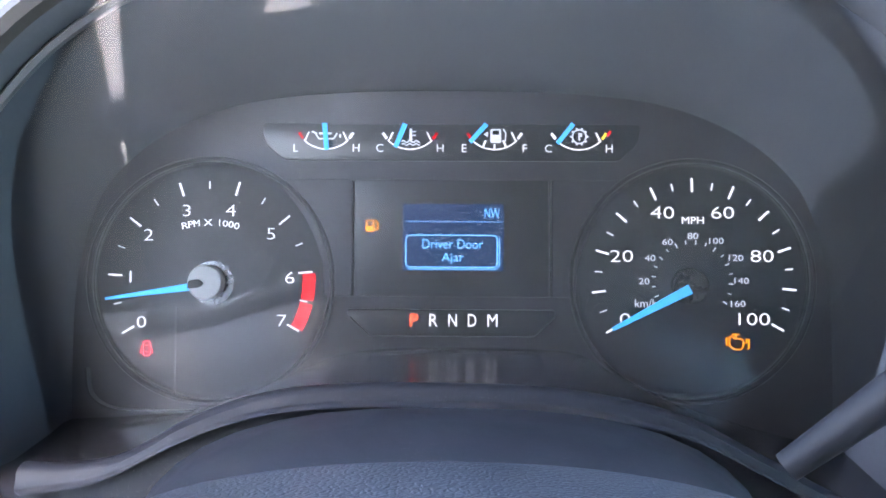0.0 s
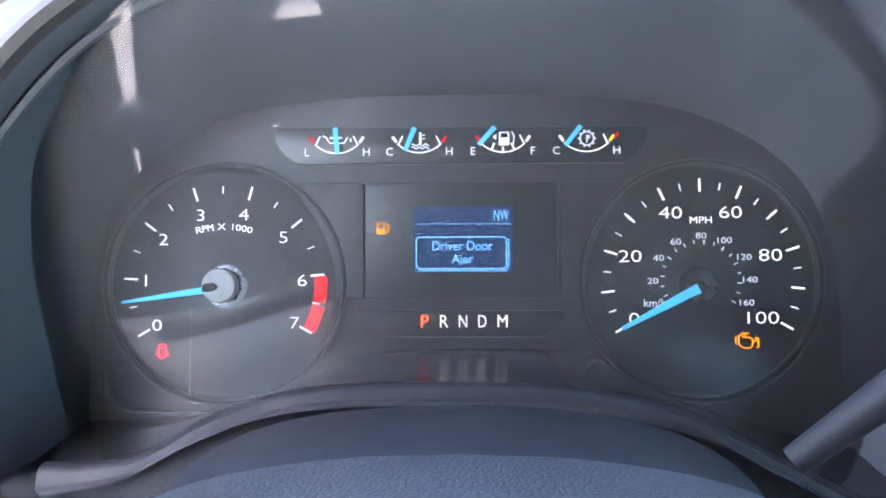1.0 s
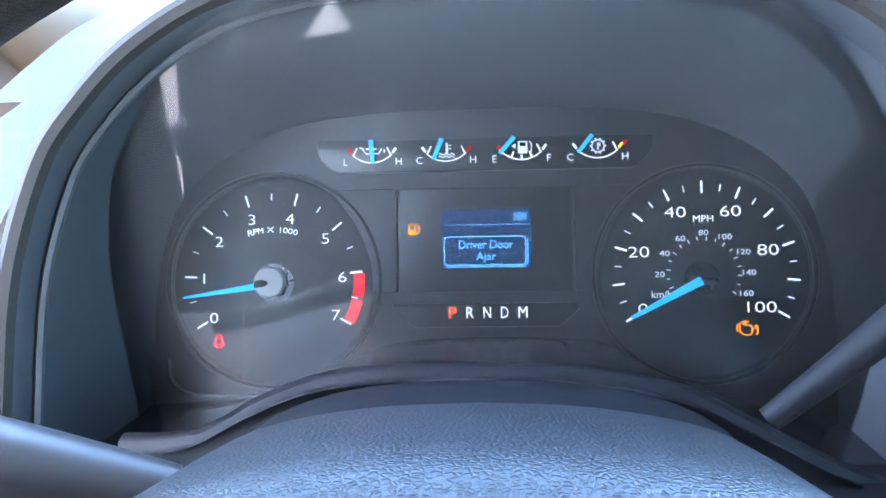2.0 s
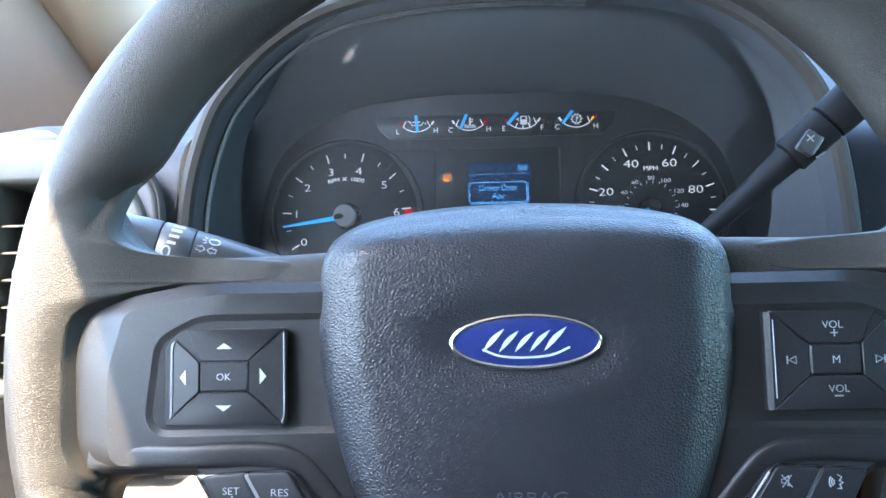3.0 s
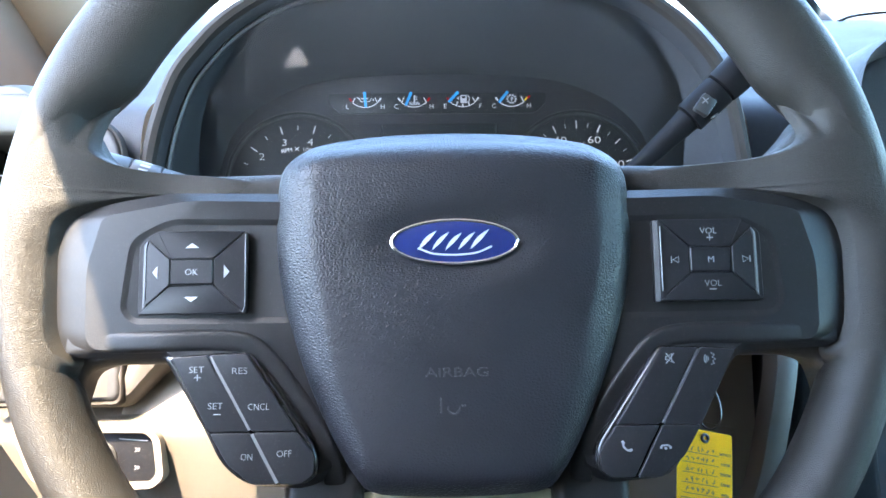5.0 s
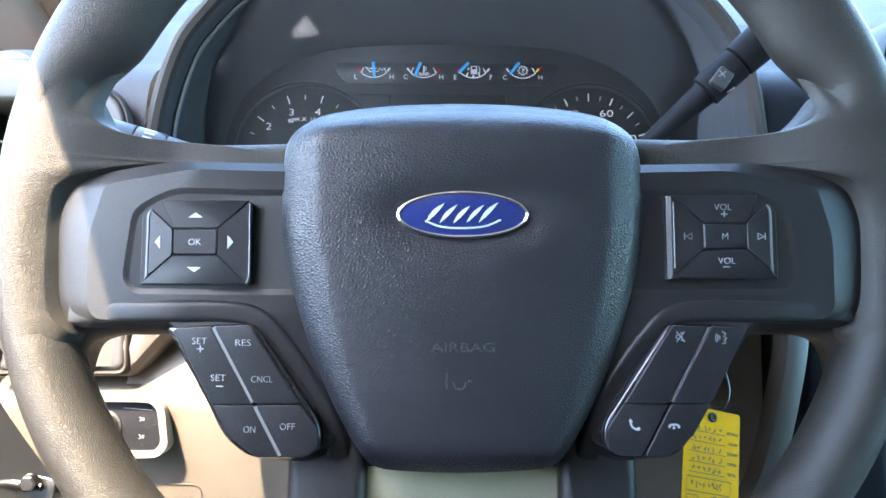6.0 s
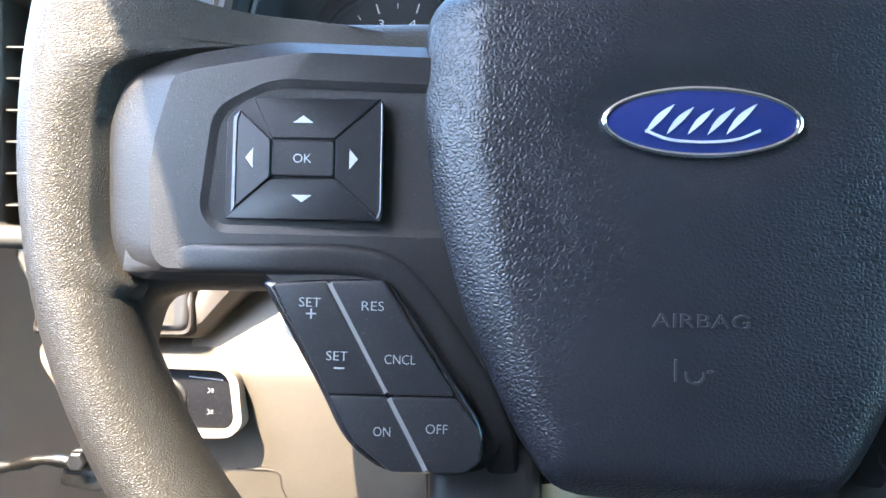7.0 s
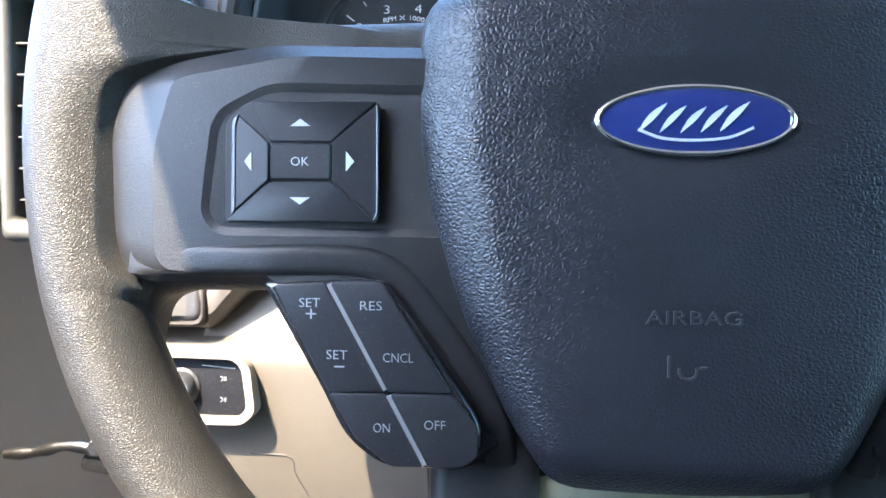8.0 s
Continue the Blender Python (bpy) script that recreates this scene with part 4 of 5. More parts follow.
part("engine_lamp", ib, LIT_AMBER, cluster, "amber lit engine sign")

# glossy ledge below the dials, up to the crest over the column
inner_edge = spline([(-186, -64), (-150, -62), (-122, -58), (-96, -50), (-71, -39), (-47, -31), (-8, -28.6), (54, -30), (72, -37), (95, -49), (125, -60), (160, -70), (182, -74)], 60)
crest_in = spline([(-206, -74), (-176, -70), (-150, -66), (-124, -61), (-97, -47.5), (-72, -38.5), (-41, -34.4), (0, -34), (42, -35.8), (83, -44), (112, -58), (150, -77), (196, -93)], 60)
part("ledge", loft([[(p.x, 6, p.y) for p in inner_edge], [(p.x, -5, p.y) for p in inner_edge], [(p.x, -8, p.y - 1.2) for p in inner_edge],
                    [(p.x * 0.5 + q.x * 0.5, -42, p.y * 0.5 + q.y * 0.5 - 4) for p, q in zip(inner_edge, crest_in)],
                    [(q.x, -74, q.y - 2.5) for q in crest_in], [(q.x, -90, q.y - 6) for q in crest_in]], False), LEDGE, cluster, "glossy black ledge below the dials")
crest = spline([(-158, -63.2), (-140, -63.0), (-124, -60.5), (-110, -54), (-97, -46.5), (-72, -37.5), (-41, -33.4), (0, -33), (42, -34.8), (83, -43), (112, -57), (150, -76), (196, -92)], 60)
part("crest_lip", loft([[(q.x, -70, q.y - 5) for q in crest], [(q.x, -72, q.y - 2.0) for q in crest], [(q.x, -75, q.y - 0.3) for q in crest], [(q.x, -78, q.y) for q in crest], [(q.x, -81, q.y - 0.8) for q in crest],
                        [(q.x, -83, q.y - 2.6) for q in crest], [(q.x, -84, q.y - 8) for q in crest], [(q.x, -84, q.y - 22) for q in crest], [(q.x, -82, q.y - 24) for q in crest], [(q.x, -70, q.y - 24) for q in crest]], True), COLUMN, cluster,
     "rounded lip over the column")
part("dial_seam", bar(bmesh.new(), (-131.0, -53.0), (-131.0, -9.0), 0.7, 0.1, 0.3), SMOKED, tach, "dark seam")
part("pocket_edge", stroke(bmesh.new(), spline([(-171, -38), (-169, -50), (-160, -56.5), (-145, -58), (-118, -58)], 20), 1.0, -5.5, 4), SMOKED, cluster, "dark edge of the dial pocket")
# the clear front lens, leaning over at the top
def lens_y(x, z):
    return -15 - 0.45 * (z + 62)


def lens_edge(back, lip):
    x, z = back
    for _ in range(12):
        s = min(1.0, max(0.0, (-lens_y(x, z) - 2) / 95))
        x, z = (back[k] + (lip[k] - back[k]) * s for k in (0, 1))
    return (x * 0.995, max(-80.0, z * 0.985))


lens_out = [lens_edge(b, h) for b, h in zip(BACK[:9], HOOD[:9])]
lens_rows = []
for x, z in spline(lens_out, 28):
    lens_rows.append([(x * k / 12, lens_y(x * k / 12, z), z) for k in range(12, -13, -1)])
lb = loft(lens_rows, False)
lens = part("lens", lb, LENS, cluster, "clear plastic lens")
lens.visible_shadow = False


# ---- steering wheel ----
WC = (0.0, -285.0, -88.0)
wheel = thing("steering_wheel", WC, "black grained steering wheel with spoke buttons and a blue oval badge", "steering wheel")
RIM_R = 184.2


def smooth_step(t):
    t = max(0.0, min(1.0, t))
    return t * t * (3 - 2 * t)


def rim_mesh():
    rings = []
    n = 144
    for i in range(n):
        a = 2 * math.pi * i / n
        c, s = math.cos(a), math.sin(a)
        # thumb swellings where the side spokes meet the rim
        swell = sum(math.exp(-((math.degrees(math.atan2(math.sin(a - radians(t)), math.cos(a - radians(t)))) / 17) ** 2)) for t in (24, 156, -28, 208))
        tr = 13.7 + 0.6 * swell
        z = -89 + RIM_R * s
        beside = smooth_step((z + 138) / 8) * smooth_step((-62 - z) / 10)
        grip = 11.3 * smooth_step((z + 32) / 34)
        ring_pts = []
        for k in range(24):
            b = 2 * math.pi * k / 24
            wide = tr + (grip if math.cos(b) < 0 else 0.0)
            y = -273 + tr * 1.28 * math.sin(b)
            if math.cos(b) < 0 and math.sin(b) < 0:
                # the inner flank falls away beside the switch plates
                y += beside * max(0.0, -289.6 + 13.0 * (-math.cos(b)) ** 1.5 - y)
            ring_pts.append((-0.4 + (RIM_R + wide * math.cos(b)) * c, y, -89 + (RIM_R + wide * math.cos(b)) * s))
        rings.append(ring_pts)
    rings.append(rings[0])
    bm = loft(rings, True)
    bmesh.ops.remove_doubles(bm, verts=bm.verts, dist=0.001)
    return bm


part("rim", rim_mesh(), RIM_SKIN, wheel, "grained black rim, dusty where the sun falls", 80)


def mirror(pts, s):
    return [(s * p[0], *p[1:]) for p in pts] if s > 0 else [(-p[0], *p[1:]) for p in pts][::-1]


# outlines for the right-hand side; the left is mirrored
SPOKE = [(52, -46, 1), (100, -48, 8), (128, -49, 8), (143, -47.5, 10), (154, -38, 8), (163, -26, 4), (178, -24, 4), (188, -50, 8), (191, -90, 8), (184, -140, 8), (172, -172, 4), (165, -172, 4),
         (163.5, -152, 6), (160, -139, 6), (150, -136, 4), (52, -136, 1)]
PLATE_OUT = [(56, -62.5, 1), (124, -62.8, 8), (151, -67.5, 9), (166.8, -74.5, 9), (170.6, -88, 9), (169.8, -122, 9), (162.4, -132.5, 9), (123, -133.5, 3), (118, -137, 3),
             (100, -168, 8), (89, -186, 9), (64, -189, 6), (50, -182, 4), (50, -160, 3), (56, -128, 3)]
RECESS = [(60, -74.5, 1), (121, -74.5, 6), (137.5, -83, 6), (141, -113, 5), (136, -119, 4), (60, -119, 1)]


def rim_x(z):
    return math.sqrt(RIM_R ** 2 - (z + 89) ** 2) + 1.0


# the skin's inner border round the switch plate: x, z, height where its line meets the rim, reach, depth of the rolled edge
WEB = [(139, -2, 10, 60, 1), (147, -18, -8, 60, 2), (153, -31, -25, 60, 4), (154, -43, -36, 60, 5), (146, -49, -44, 62, 5), (130, -51.5, -50, 62, 5), (104, -52.5, -52, 62, 5), (82, -54.5, -54.5, 62, 5),
       (82, -60, -60, 62, 5), (104, -61.5, -61.5, 62, 5), (128, -62, -64, 60, 3), (151, -66.5, -70, 52, 1.2), (166.6, -73, -77, 38, 1), (171, -86, -88, 26, 1.2), (171.2, -100, -101, 25, 1.2),
       (170.6, -118, -119, 25, 1.2), (168, -128, -129, 25, 1), (161.5, -135, -136, 28, 1), (162, -139, -141, 30, 1), (163, -146, -149, 30, 1), (162, -156, -160, 28, 1), (160, -166, -172, 26, 1)]


def web(s):
    """The skin that carries a spoke over into the crown of the rim."""
    rows = []
    for k in range(5):
        rows.append([p[0] for p in spline([(q[k], 0.0) for q in WEB], 80)])
    rings = []
    for i, (lx, lz, rz, reach, sink) in enumerate(zip(*rows)):
        tail = max(smooth_step((i - 63) / 9), 1 - smooth_step((i - 1) / 14))
        if s > 0:
            lz += 3.6 * smooth_step((-30 - lz) / 14) * smooth_step((lz + 57) / 2)
        line = []
        for k in range(21):
            u = k / 20
            x, z = lx + (rim_x(rz) - lx) * u, lz + (rz - lz) * u
            y0 = -263.2 - 0.12 * (x - 60) - 4.0 * smooth_step((lz + 138) / 10) * smooth_step((-60 - lz) / 6)
            y = y0 + (-290.9 - y0) * smooth_step(1 - (rim_x(z) - x) / reach)
            off = math.hypot(x + 0.4 * s, z + 89) - RIM_R
            off /= 13.7 + (11.3 * smooth_step((z + 32) / 34) if off < 0 else 0.0)
            bare = -272 - 17.5 * math.sqrt(max(0.0, 1 - off * off))
            y += (bare - y) * tail + max(0.0, 1 - u / (0.04 + 0.027 * sink)) ** 2 * sink
            # both ends dip into the rim
            y += 1.6 * (1 - smooth_step(i / 6)) + 1.6 * smooth_step((i - 73) / 6)
            line.append((s * x, y, z))
        # a skirt under the edge of the switch plate
        under = 6.0 * smooth_step((-57 - lz) / 4) * smooth_step((lz + 141) / 3) + 0.01
        to = (Vector((120, -98)) - Vector((lx, lz))).normalized() * under
        line.insert(0, (s * (lx + to.x), line[0][1] + 1.3 * under, lz + to.y))
        rings.append(line)
    return loft(rings, False)


def plate_edge(x, z):
    """How far the rounded edge of a plate reaches in: a broad facet at its outer end, a chamfer on top."""
    ax = abs(x)
    corner = 3.2 * min(1.0, max(0.0, (ax - 124) / 27)) * min(1.0, max(0.0, (z + 84) / 6))
    return (4.2 if z > -66 else 3.6) + corner + 11.5 * min(1.0, max(0.0, (ax - 160) / 8)) * min(1.0, max(0.0, (-66 - z) / 8)) * min(1.0, max(0.0, (z + 134) / 8))


SPOKE_LEFT = [(-x, z, r) for x, z, r in ([(52, -48.5, 1), (100, -51, 8), (130, -52, 8), (147, -50.5, 10), (157, -43, 8), (166, -26, 4), (180, -24, 4)] + SPOKE[7:])][::-1]
plates = {}
for s in (1, -1):
    sm = slab(SPOKE if s > 0 else SPOKE_LEFT, -263, -243, 8.0, 6, n=6)
    for v in sm.verts:
        v.co.y -= 0.12 * max(0.0, abs(v.co.x) - 60)
    part("spoke", sm, RIM_SKIN, wheel, "black grained spoke", 60)
    part("spoke_web", web(s), RIM_SKIN, wheel, "grained skin between spoke and rim", 80)
    plates[s] = part("switch_plate", slab(mirror(PLATE_OUT, s), -281.2, -258, plate_edge, 1, depth=4.2, n=6,
                                          hole=mirror(RECESS, s), floor=-280.5, wall=2.4), PLATE, wheel, "satin black switch plate", 14)


def pad(s, cx, cz):
    """A four-way pad: dished keys sloping down to a raised middle key, a bevelled side on the outer one."""
    p = plates[s]
    w, h, iw, ih, g = 22.4, 17.4, 9.2, 5.6, 0.2
    cut = 7.5
    o = [(-w - 0.1, h - 5.8), (-w + cut - 1.5, h + 0.1), (w + 0.1, h + 0.1), (w + 0.1, -h - 0.1), (-w - 0.1, -h - 0.1)]
    if s > 0:
        o = [(-x, z) for x, z in o][::-1]
    part("pad_base", slab(soft([(cx + x, cz + z) for x, z in o], 2.0), -280.7, -275, 0.4, 1), KEYCAP, p, "black pad base", 30)

    def dish_x(x, z):
        return -282.0 + 1.0 * max(0.0, min(1.0, (abs(x - cx) - iw) / (w - iw)))

    def dish_z(x, z):
        return -281.7 + 0.05 * max(0.0, min(1.0, (abs(z - cz) - ih) / (h - ih)))

    def side(x, z):
        return -281.8 + 0.75 * max(0.0, abs(x - cx) - 19.0)

    lx = cut if s < 0 else 0.0
    rx = cut if s > 0 else 0.0
    wl, wr = (19.1, w) if s < 0 else (w, 19.1)
    up = [(-iw + g, ih + g), (iw - g, ih + g), (w - rx - 0.4, h), (-w + lx + 0.4, h)]
    low = [(-iw + g, -ih - g), (-w + 0.4, -h), (w - 0.4, -h), (iw - g, -ih - g)]
    left = [(-iw - g, ih - g), (-wl + (1.0 if s < 0 else 0.0), h - (4.0 if s < 0 else 0.4)), (-wl, h - (7.0 if s < 0 else 1.4)), (-wl, -h + (3.4 if s < 0 else 0.4)), (-iw - g, -ih + g)]
    right = [(iw + g, ih - g), (iw + g, -ih + g), (wr, -h + (3.4 if s > 0 else 0.4)), (wr, h - (7.0 if s > 0 else 1.4)), (wr - (1.0 if s > 0 else 0.0), h - (4.0 if s > 0 else 0.4))]
    for shape, dish in ((up, dish_z), (low, dish_z), (left, dish_x), (right, dish_x)):
        part("arrow_key", slab(soft([(cx + x, cz + z) for x, z in shape], 0.4), -282, -278, 0.22, 1, face=dish), KEYCAP, p, "satin black dished key", 25)
    # outer bevel of the pad, coloured grey as if the side light caught it
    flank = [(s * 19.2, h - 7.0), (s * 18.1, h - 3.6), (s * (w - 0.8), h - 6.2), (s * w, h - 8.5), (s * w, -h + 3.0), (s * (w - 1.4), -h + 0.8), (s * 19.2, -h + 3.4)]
    part("lit_key_side", slab(soft([(cx + x, cz + z) for x, z in flank], 0.4), -282, -276, 0.2, 1, face=side), KEY_SIDE_LIT, p, "bevelled key side, window light painted in as grey", 25)
    part("middle_key", slab(soft([(cx - iw + g, cz - ih + g), (cx + iw - g, cz - ih + g), (cx + iw - g, cz + ih - g), (cx - iw + g, cz + ih - g)], 1.0), -282.0, -278, 0.6, 1), KEYCAP, p, "satin black middle key", 25)
    # thin pale stroke that draws the highlight along one edge of the pad
    edge = [(w - 0.1, h - 1.5), (w + 0.1, -h + 3), (w - 0.9, -h + 0.6)] if s < 0 else [(-w + 1.0, h - 3), (-w + 1.0, -h + 4)]
    part("key_edge_glint", stroke(bmesh.new(), [(cx + x, cz + z) for x, z in edge], 0.28, -282.1, 0.6), GREY_PRINT, p)


part("ramp", slab([(85.4, -112.5), (87.0, -112.5), (87.0, -77.5), (85.4, -77.5)], -280, -276, face=lambda x, z: -279.2 - 0.6 * (x - 84.4)), PLATE, plates[1], "pale slanted side of the recess")
KY = -281.85
LX, LZ, RX, RZ = -111.2, -97.4, 109.4, -94.7
pad(-1, LX, LZ)
pad(1, RX, RZ)
words("lettering", "OK", LX, LZ, -282.15, 2.5, GREY_PRINT, plates[-1], bold=-0.012)
words("lettering", "M", RX, RZ, -282.15, 2.6, GREY_PRINT, plates[1], bold=-0.012)
for pts in ([(-2.9, 10.2), (2.9, 10.2), (0, 12.3)], [(-2.9, -10.4), (2.9, -10.4), (0, -12.5)], [(-14.2, 2.9), (-14.2, -2.9), (-16.4, 0)], [(13.4, 2.9), (13.4, -2.9), (15.8, 0)]):
    part("arrow", slab([(LX + x, LZ + z) for x, z in pts], KY, KY + 0.2), GREY_PRINT, plates[-1])
words("lettering", "VOL", RX - 0.5, RZ + 12.4, KY, 2.6, GREY_PRINT, plates[1], bold=-0.012)
words("lettering", "VOL", RX + 0.4, RZ - 10.2, KY, 2.6, GREY_PRINT, plates[1], bold=-0.012)
part("plus_sign", bar(bar(bmesh.new(), (RX - 1.3, RZ + 9.4), (RX + 1.3, RZ + 9.4), 0.45, KY), (RX, RZ + 8.1), (RX, RZ + 10.7), 0.45, KY), GREY_PRINT, plates[1])
part("minus_sign", bar(bmesh.new(), (RX - 1.3, RZ - 12.8), (RX + 1.7, RZ - 12.8), 0.45, KY), GREY_PRINT, plates[1])
for s in (-1, 1):
    x = RX + s * 15.3
    tb = stroke(bmesh.new(), [(x - s * 1.4, RZ + 1.3), (x + s * 1.2, RZ), (x - s * 1.4, RZ - 1.3)], 0.4, KY, closed=True)
    bar(tb, (x + s * 1.7, RZ + 1.4), (x + s * 1.7, RZ - 1.4), 0.4, KY)
    part("skip_sign", tb, KEY_PRINT, plates[1])



def ridge(s):
    """The rounded band of a plate that runs below the pad and down between cover and keys to the lower spoke."""
    rings = []
    path = spline([(163, -125), (152, -126), (126, -126.2), (100, -126), (87, -128.4), (78, -136.5), (67, -151), (58.4, -165), (53.5, -178), (52, -192)], 40)
    for i, p in enumerate(path):
        q, r = path[max(0, i - 1)], path[min(len(path) - 1, i + 1)]
        side = Vector((q.y - r.y, r.x - q.x)).normalized()
        ease = smooth_step(i / 9) * smooth_step((39 - i) / 3 + 0.4)
        base = -281.2 + 6.5 * min(1, max(0, (118 - p.x) / 60)) + 4.0 * smooth_step((-168 - p.y) / 22)
        ring_pts = []
        for k in range(11):
            u = k / 5 - 1
            ring_pts.append((s * (p.x + side.x * 5.2 * u), base + 2.6 - (3.9 * math.sqrt(max(0.0, 1 - u ** 4))) * ease, p.y + side.y * 5.2 * u))
        rings.append(ring_pts)
    return loft(rings, False)


for s in (-1, 1):
    part("plate_band", ridge(s), PLATE, plates[s], "rounded satin band of the plate", 70)

# lower key clusters
POD = [(122, -132, 2), (88, -131, 3), (60, -172, 5), (60, -181, 4), (65, -185.5, 4), (86, -185.5, 6), (97, -177, 6), (104, -163, 4)]
POD_SHAPES = {"outer_top": [(119.5, -133.5), (105.6, -132.6), (88.8, -162.8), (103.8, -163)], "inner_top": [(103.2, -132.6), (89.4, -132.2), (69.6, -162.8), (86.6, -162.8)],
        "outer_low": [(103, -164.4), (88, -164.4), (77.4, -184), (86, -184), (96, -176)], "inner_low": [(85.6, -164.4), (68.6, -164.4), (61.6, -174), (62, -181), (66, -184), (75.0, -184)]}
for s in (-1, 1):
    shift = 2.0 if s < 0 else -3.2
    p = plates[s]
    pod = [(s * (x + (2.6 if s < 0 and x > 85 and z != -131 else 0)) + shift, z, r) for x, z, r in POD]
    part("pod", slab(pod, -281.5, -258, 2.0, 3), GLOSS_BLACK, p, "black key pod")
    for key in POD_SHAPES.values():
        part("key", slab([(x, z, 1.4) for x, z, _ in inset_corners([(s * x + shift, z, 0) for x, z in key], -0.55)], -283.2, -279, 0.5, 3), KEYCAP, p, "satin black key")
    gb = bar(bmesh.new(), (s * 104.4 + shift, -132.6), (s * 87.7 + shift, -162.8), 1.9 if s < 0 else 0.4, -283.0, 1.0, 1.1 if s < 0 else 0.4)
    if s < 0:
        bar(gb, (s * 86.8 + shift, -164.4), (s * 76.2 + shift, -184), 1.3, -283.0, 1.0)
    part("divider", gb, DIVIDER, p, "grey line between the keys")
PY = -283.6
for body, x, z, w in (("SET", -107.6, -138.0, 6.0), ("RES", -89.9, -138.7, 6.2), ("SET", -99.6, -152.8, 6.0), ("CNCL", -82.0, -153.4, 8.6), ("ON", -86.6, -173.4, 4.7), ("OFF", -71.4, -172.3, 6.0)):
    words("lettering", body, x, z, PY, 2.55, KEY_PRINT, plates[-1], width=w, bold=-0.012)
part("plus_sign", bar(bar(bmesh.new(), (-108.6, -141.2), (-105.8, -141.2), 0.4, PY), (-107.2, -139.8), (-107.2, -142.6), 0.4, PY), KEY_PRINT, plates[-1])
part("minus_sign", bar(bmesh.new(), (-100.4, -156.2), (-97.5, -156.2), 0.4, PY), KEY_PRINT, plates[-1])
# pictograms on the right-hand keys
def moved(bm, x=-2.2, z=0.4):
    mid = sum((v.co for v in bm.verts), Vector()) / len(bm.verts)
    for v in bm.verts:
        v.co.x, v.co.z = mid.x + 0.8 * (v.co.x - mid.x) + x, mid.z + 0.8 * (v.co.z - mid.z) + z
    return bm


mb = stroke(bmesh.new(), [(89.0, -135.9), (90.2, -135.9), (92.0, -134.4), (92.0, -139.0), (90.2, -137.6), (89.0, -137.6)], 0.4, PY, closed=True)
bar(mb, (89.2, -134.2), (93.4, -139.4), 0.45, PY)
bar(mb, (93.4, -134.2), (89.2, -139.4), 0.35, PY)
part("mute_sign", moved(mb), GREY_PRINT, plates[1])
vb = bmesh.new()
for r in (1.4, 2.4, 3.4):
    stroke(vb, arc(108.6, -137.2, r, 140, 220, 6), 0.4, PY)
stroke(vb, [(108.6, -134.0), (110.6, -135.2), (109.4, -136.6), (111.2, -137.4), (109.6, -138.4), (110.4, -139.8), (108.4, -140.2)], 0.45, PY)
part("voice_sign", moved(vb), GREY_PRINT, plates[1])
cb = stroke(bmesh.new(), spline([(69.3, -170.2), (69.8, -172.4), (71.4, -174.2), (73.8, -174.6)], 10), 0.9, PY)
bar(cb, (69.0, -169.6), (70.0, -171.0), 1.3, PY)
bar(cb, (72.6, -174.4), (74.2, -174.0), 1.3, PY)
part("call_sign", moved(cb), GREY_PRINT, plates[1])
cb = stroke(bmesh.new(), spline([(84.8, -173.2), (86.0, -172.2), (88.9, -172.2), (90.2, -173.2)], 10), 0.9, PY)
bar(cb, (84.6, -173.0), (85.6, -173.4), 1.3, PY)
bar(cb, (89.4, -173.4), (90.4, -173.0), 1.3, PY)
slab(circle(87.4, -173.6, 0.7, 12), PY, PY + 0.2, bm=cb)
part("hang_up_sign", moved(cb), GREY_PRINT, plates[1])

# the plates with all their keys stand proud of the spokes
for plate in plates.values():
    for v in plate.data.vertices:
        ax = abs(v.co.x)
        v.co.y += 0.003 * min(1, max(0, (0.088 - ax) / 0.010)) - 0.0035 * min(1, max(0, (ax - 0.076) / 0.011))
    for ob in plate.children:
        ob.data.transform(Matrix.Translation((0, -0.0035, 0)))

# lower spoke with its satin insert
part("lower_spoke", slab(soft([(-76, -150, 4), (-76, -186, 3), (-74, -236, 10), (-82, -262, 6), (82, -262, 6), (74, -236, 10), (76, -186, 3), (76, -150, 4)], 4), -266, -240, 5, 4), PLATE, wheel, "satin black lower spoke", 60)
for s in (-1, 1):
    part("spoke_leg", slab(mirror([(40.5, -176, 3), (66, -168, 4), (74.5, -184, 4), (73.5, -234, 8), (80, -258, 6), (46, -258, 3), (40.5, -240, 3)], s), -273.5, -258, 5.5, 5, face=lambda x, z: -272.5 - 0.2 * max(0.0, -192 - z)), PLATE, wheel, "satin black spoke leg", 60)
bm = loft([[(x, -262 - 6.0 * math.sin(min(1, max(0, (-182 - z) / 16)) * math.pi / 2) + 0.0006 * x * x, z) for x in (-42.6, -34, -17, 0, 17, 34, 42.6)] for z in (-180, -186, -190, -194, -198, -204, -216, -236, -256)], False)
part("satin_insert", bm, SATIN_TRIM, wheel, "satin silver lower insert")

# airbag cover
HUB = [(0, -39.4), (26, -40.4), (50, -43.6), (66, -48.5), (74.6, -56), (76.6, -70), (76.6, -88), (74.2, -106), (70.2, -121), (62.8, -143), (52.6, -166), (42.6, -182.6), (35.5, -189.2), (18, -191.2), (0, -191.8)]
half = spline(HUB, 48)
hub_outline = [(p.x, p.y) for p in half] + [(-p.x, p.y) for p in half[-2:0:-1]]
HCX, HCZ = 0.0, -112.0


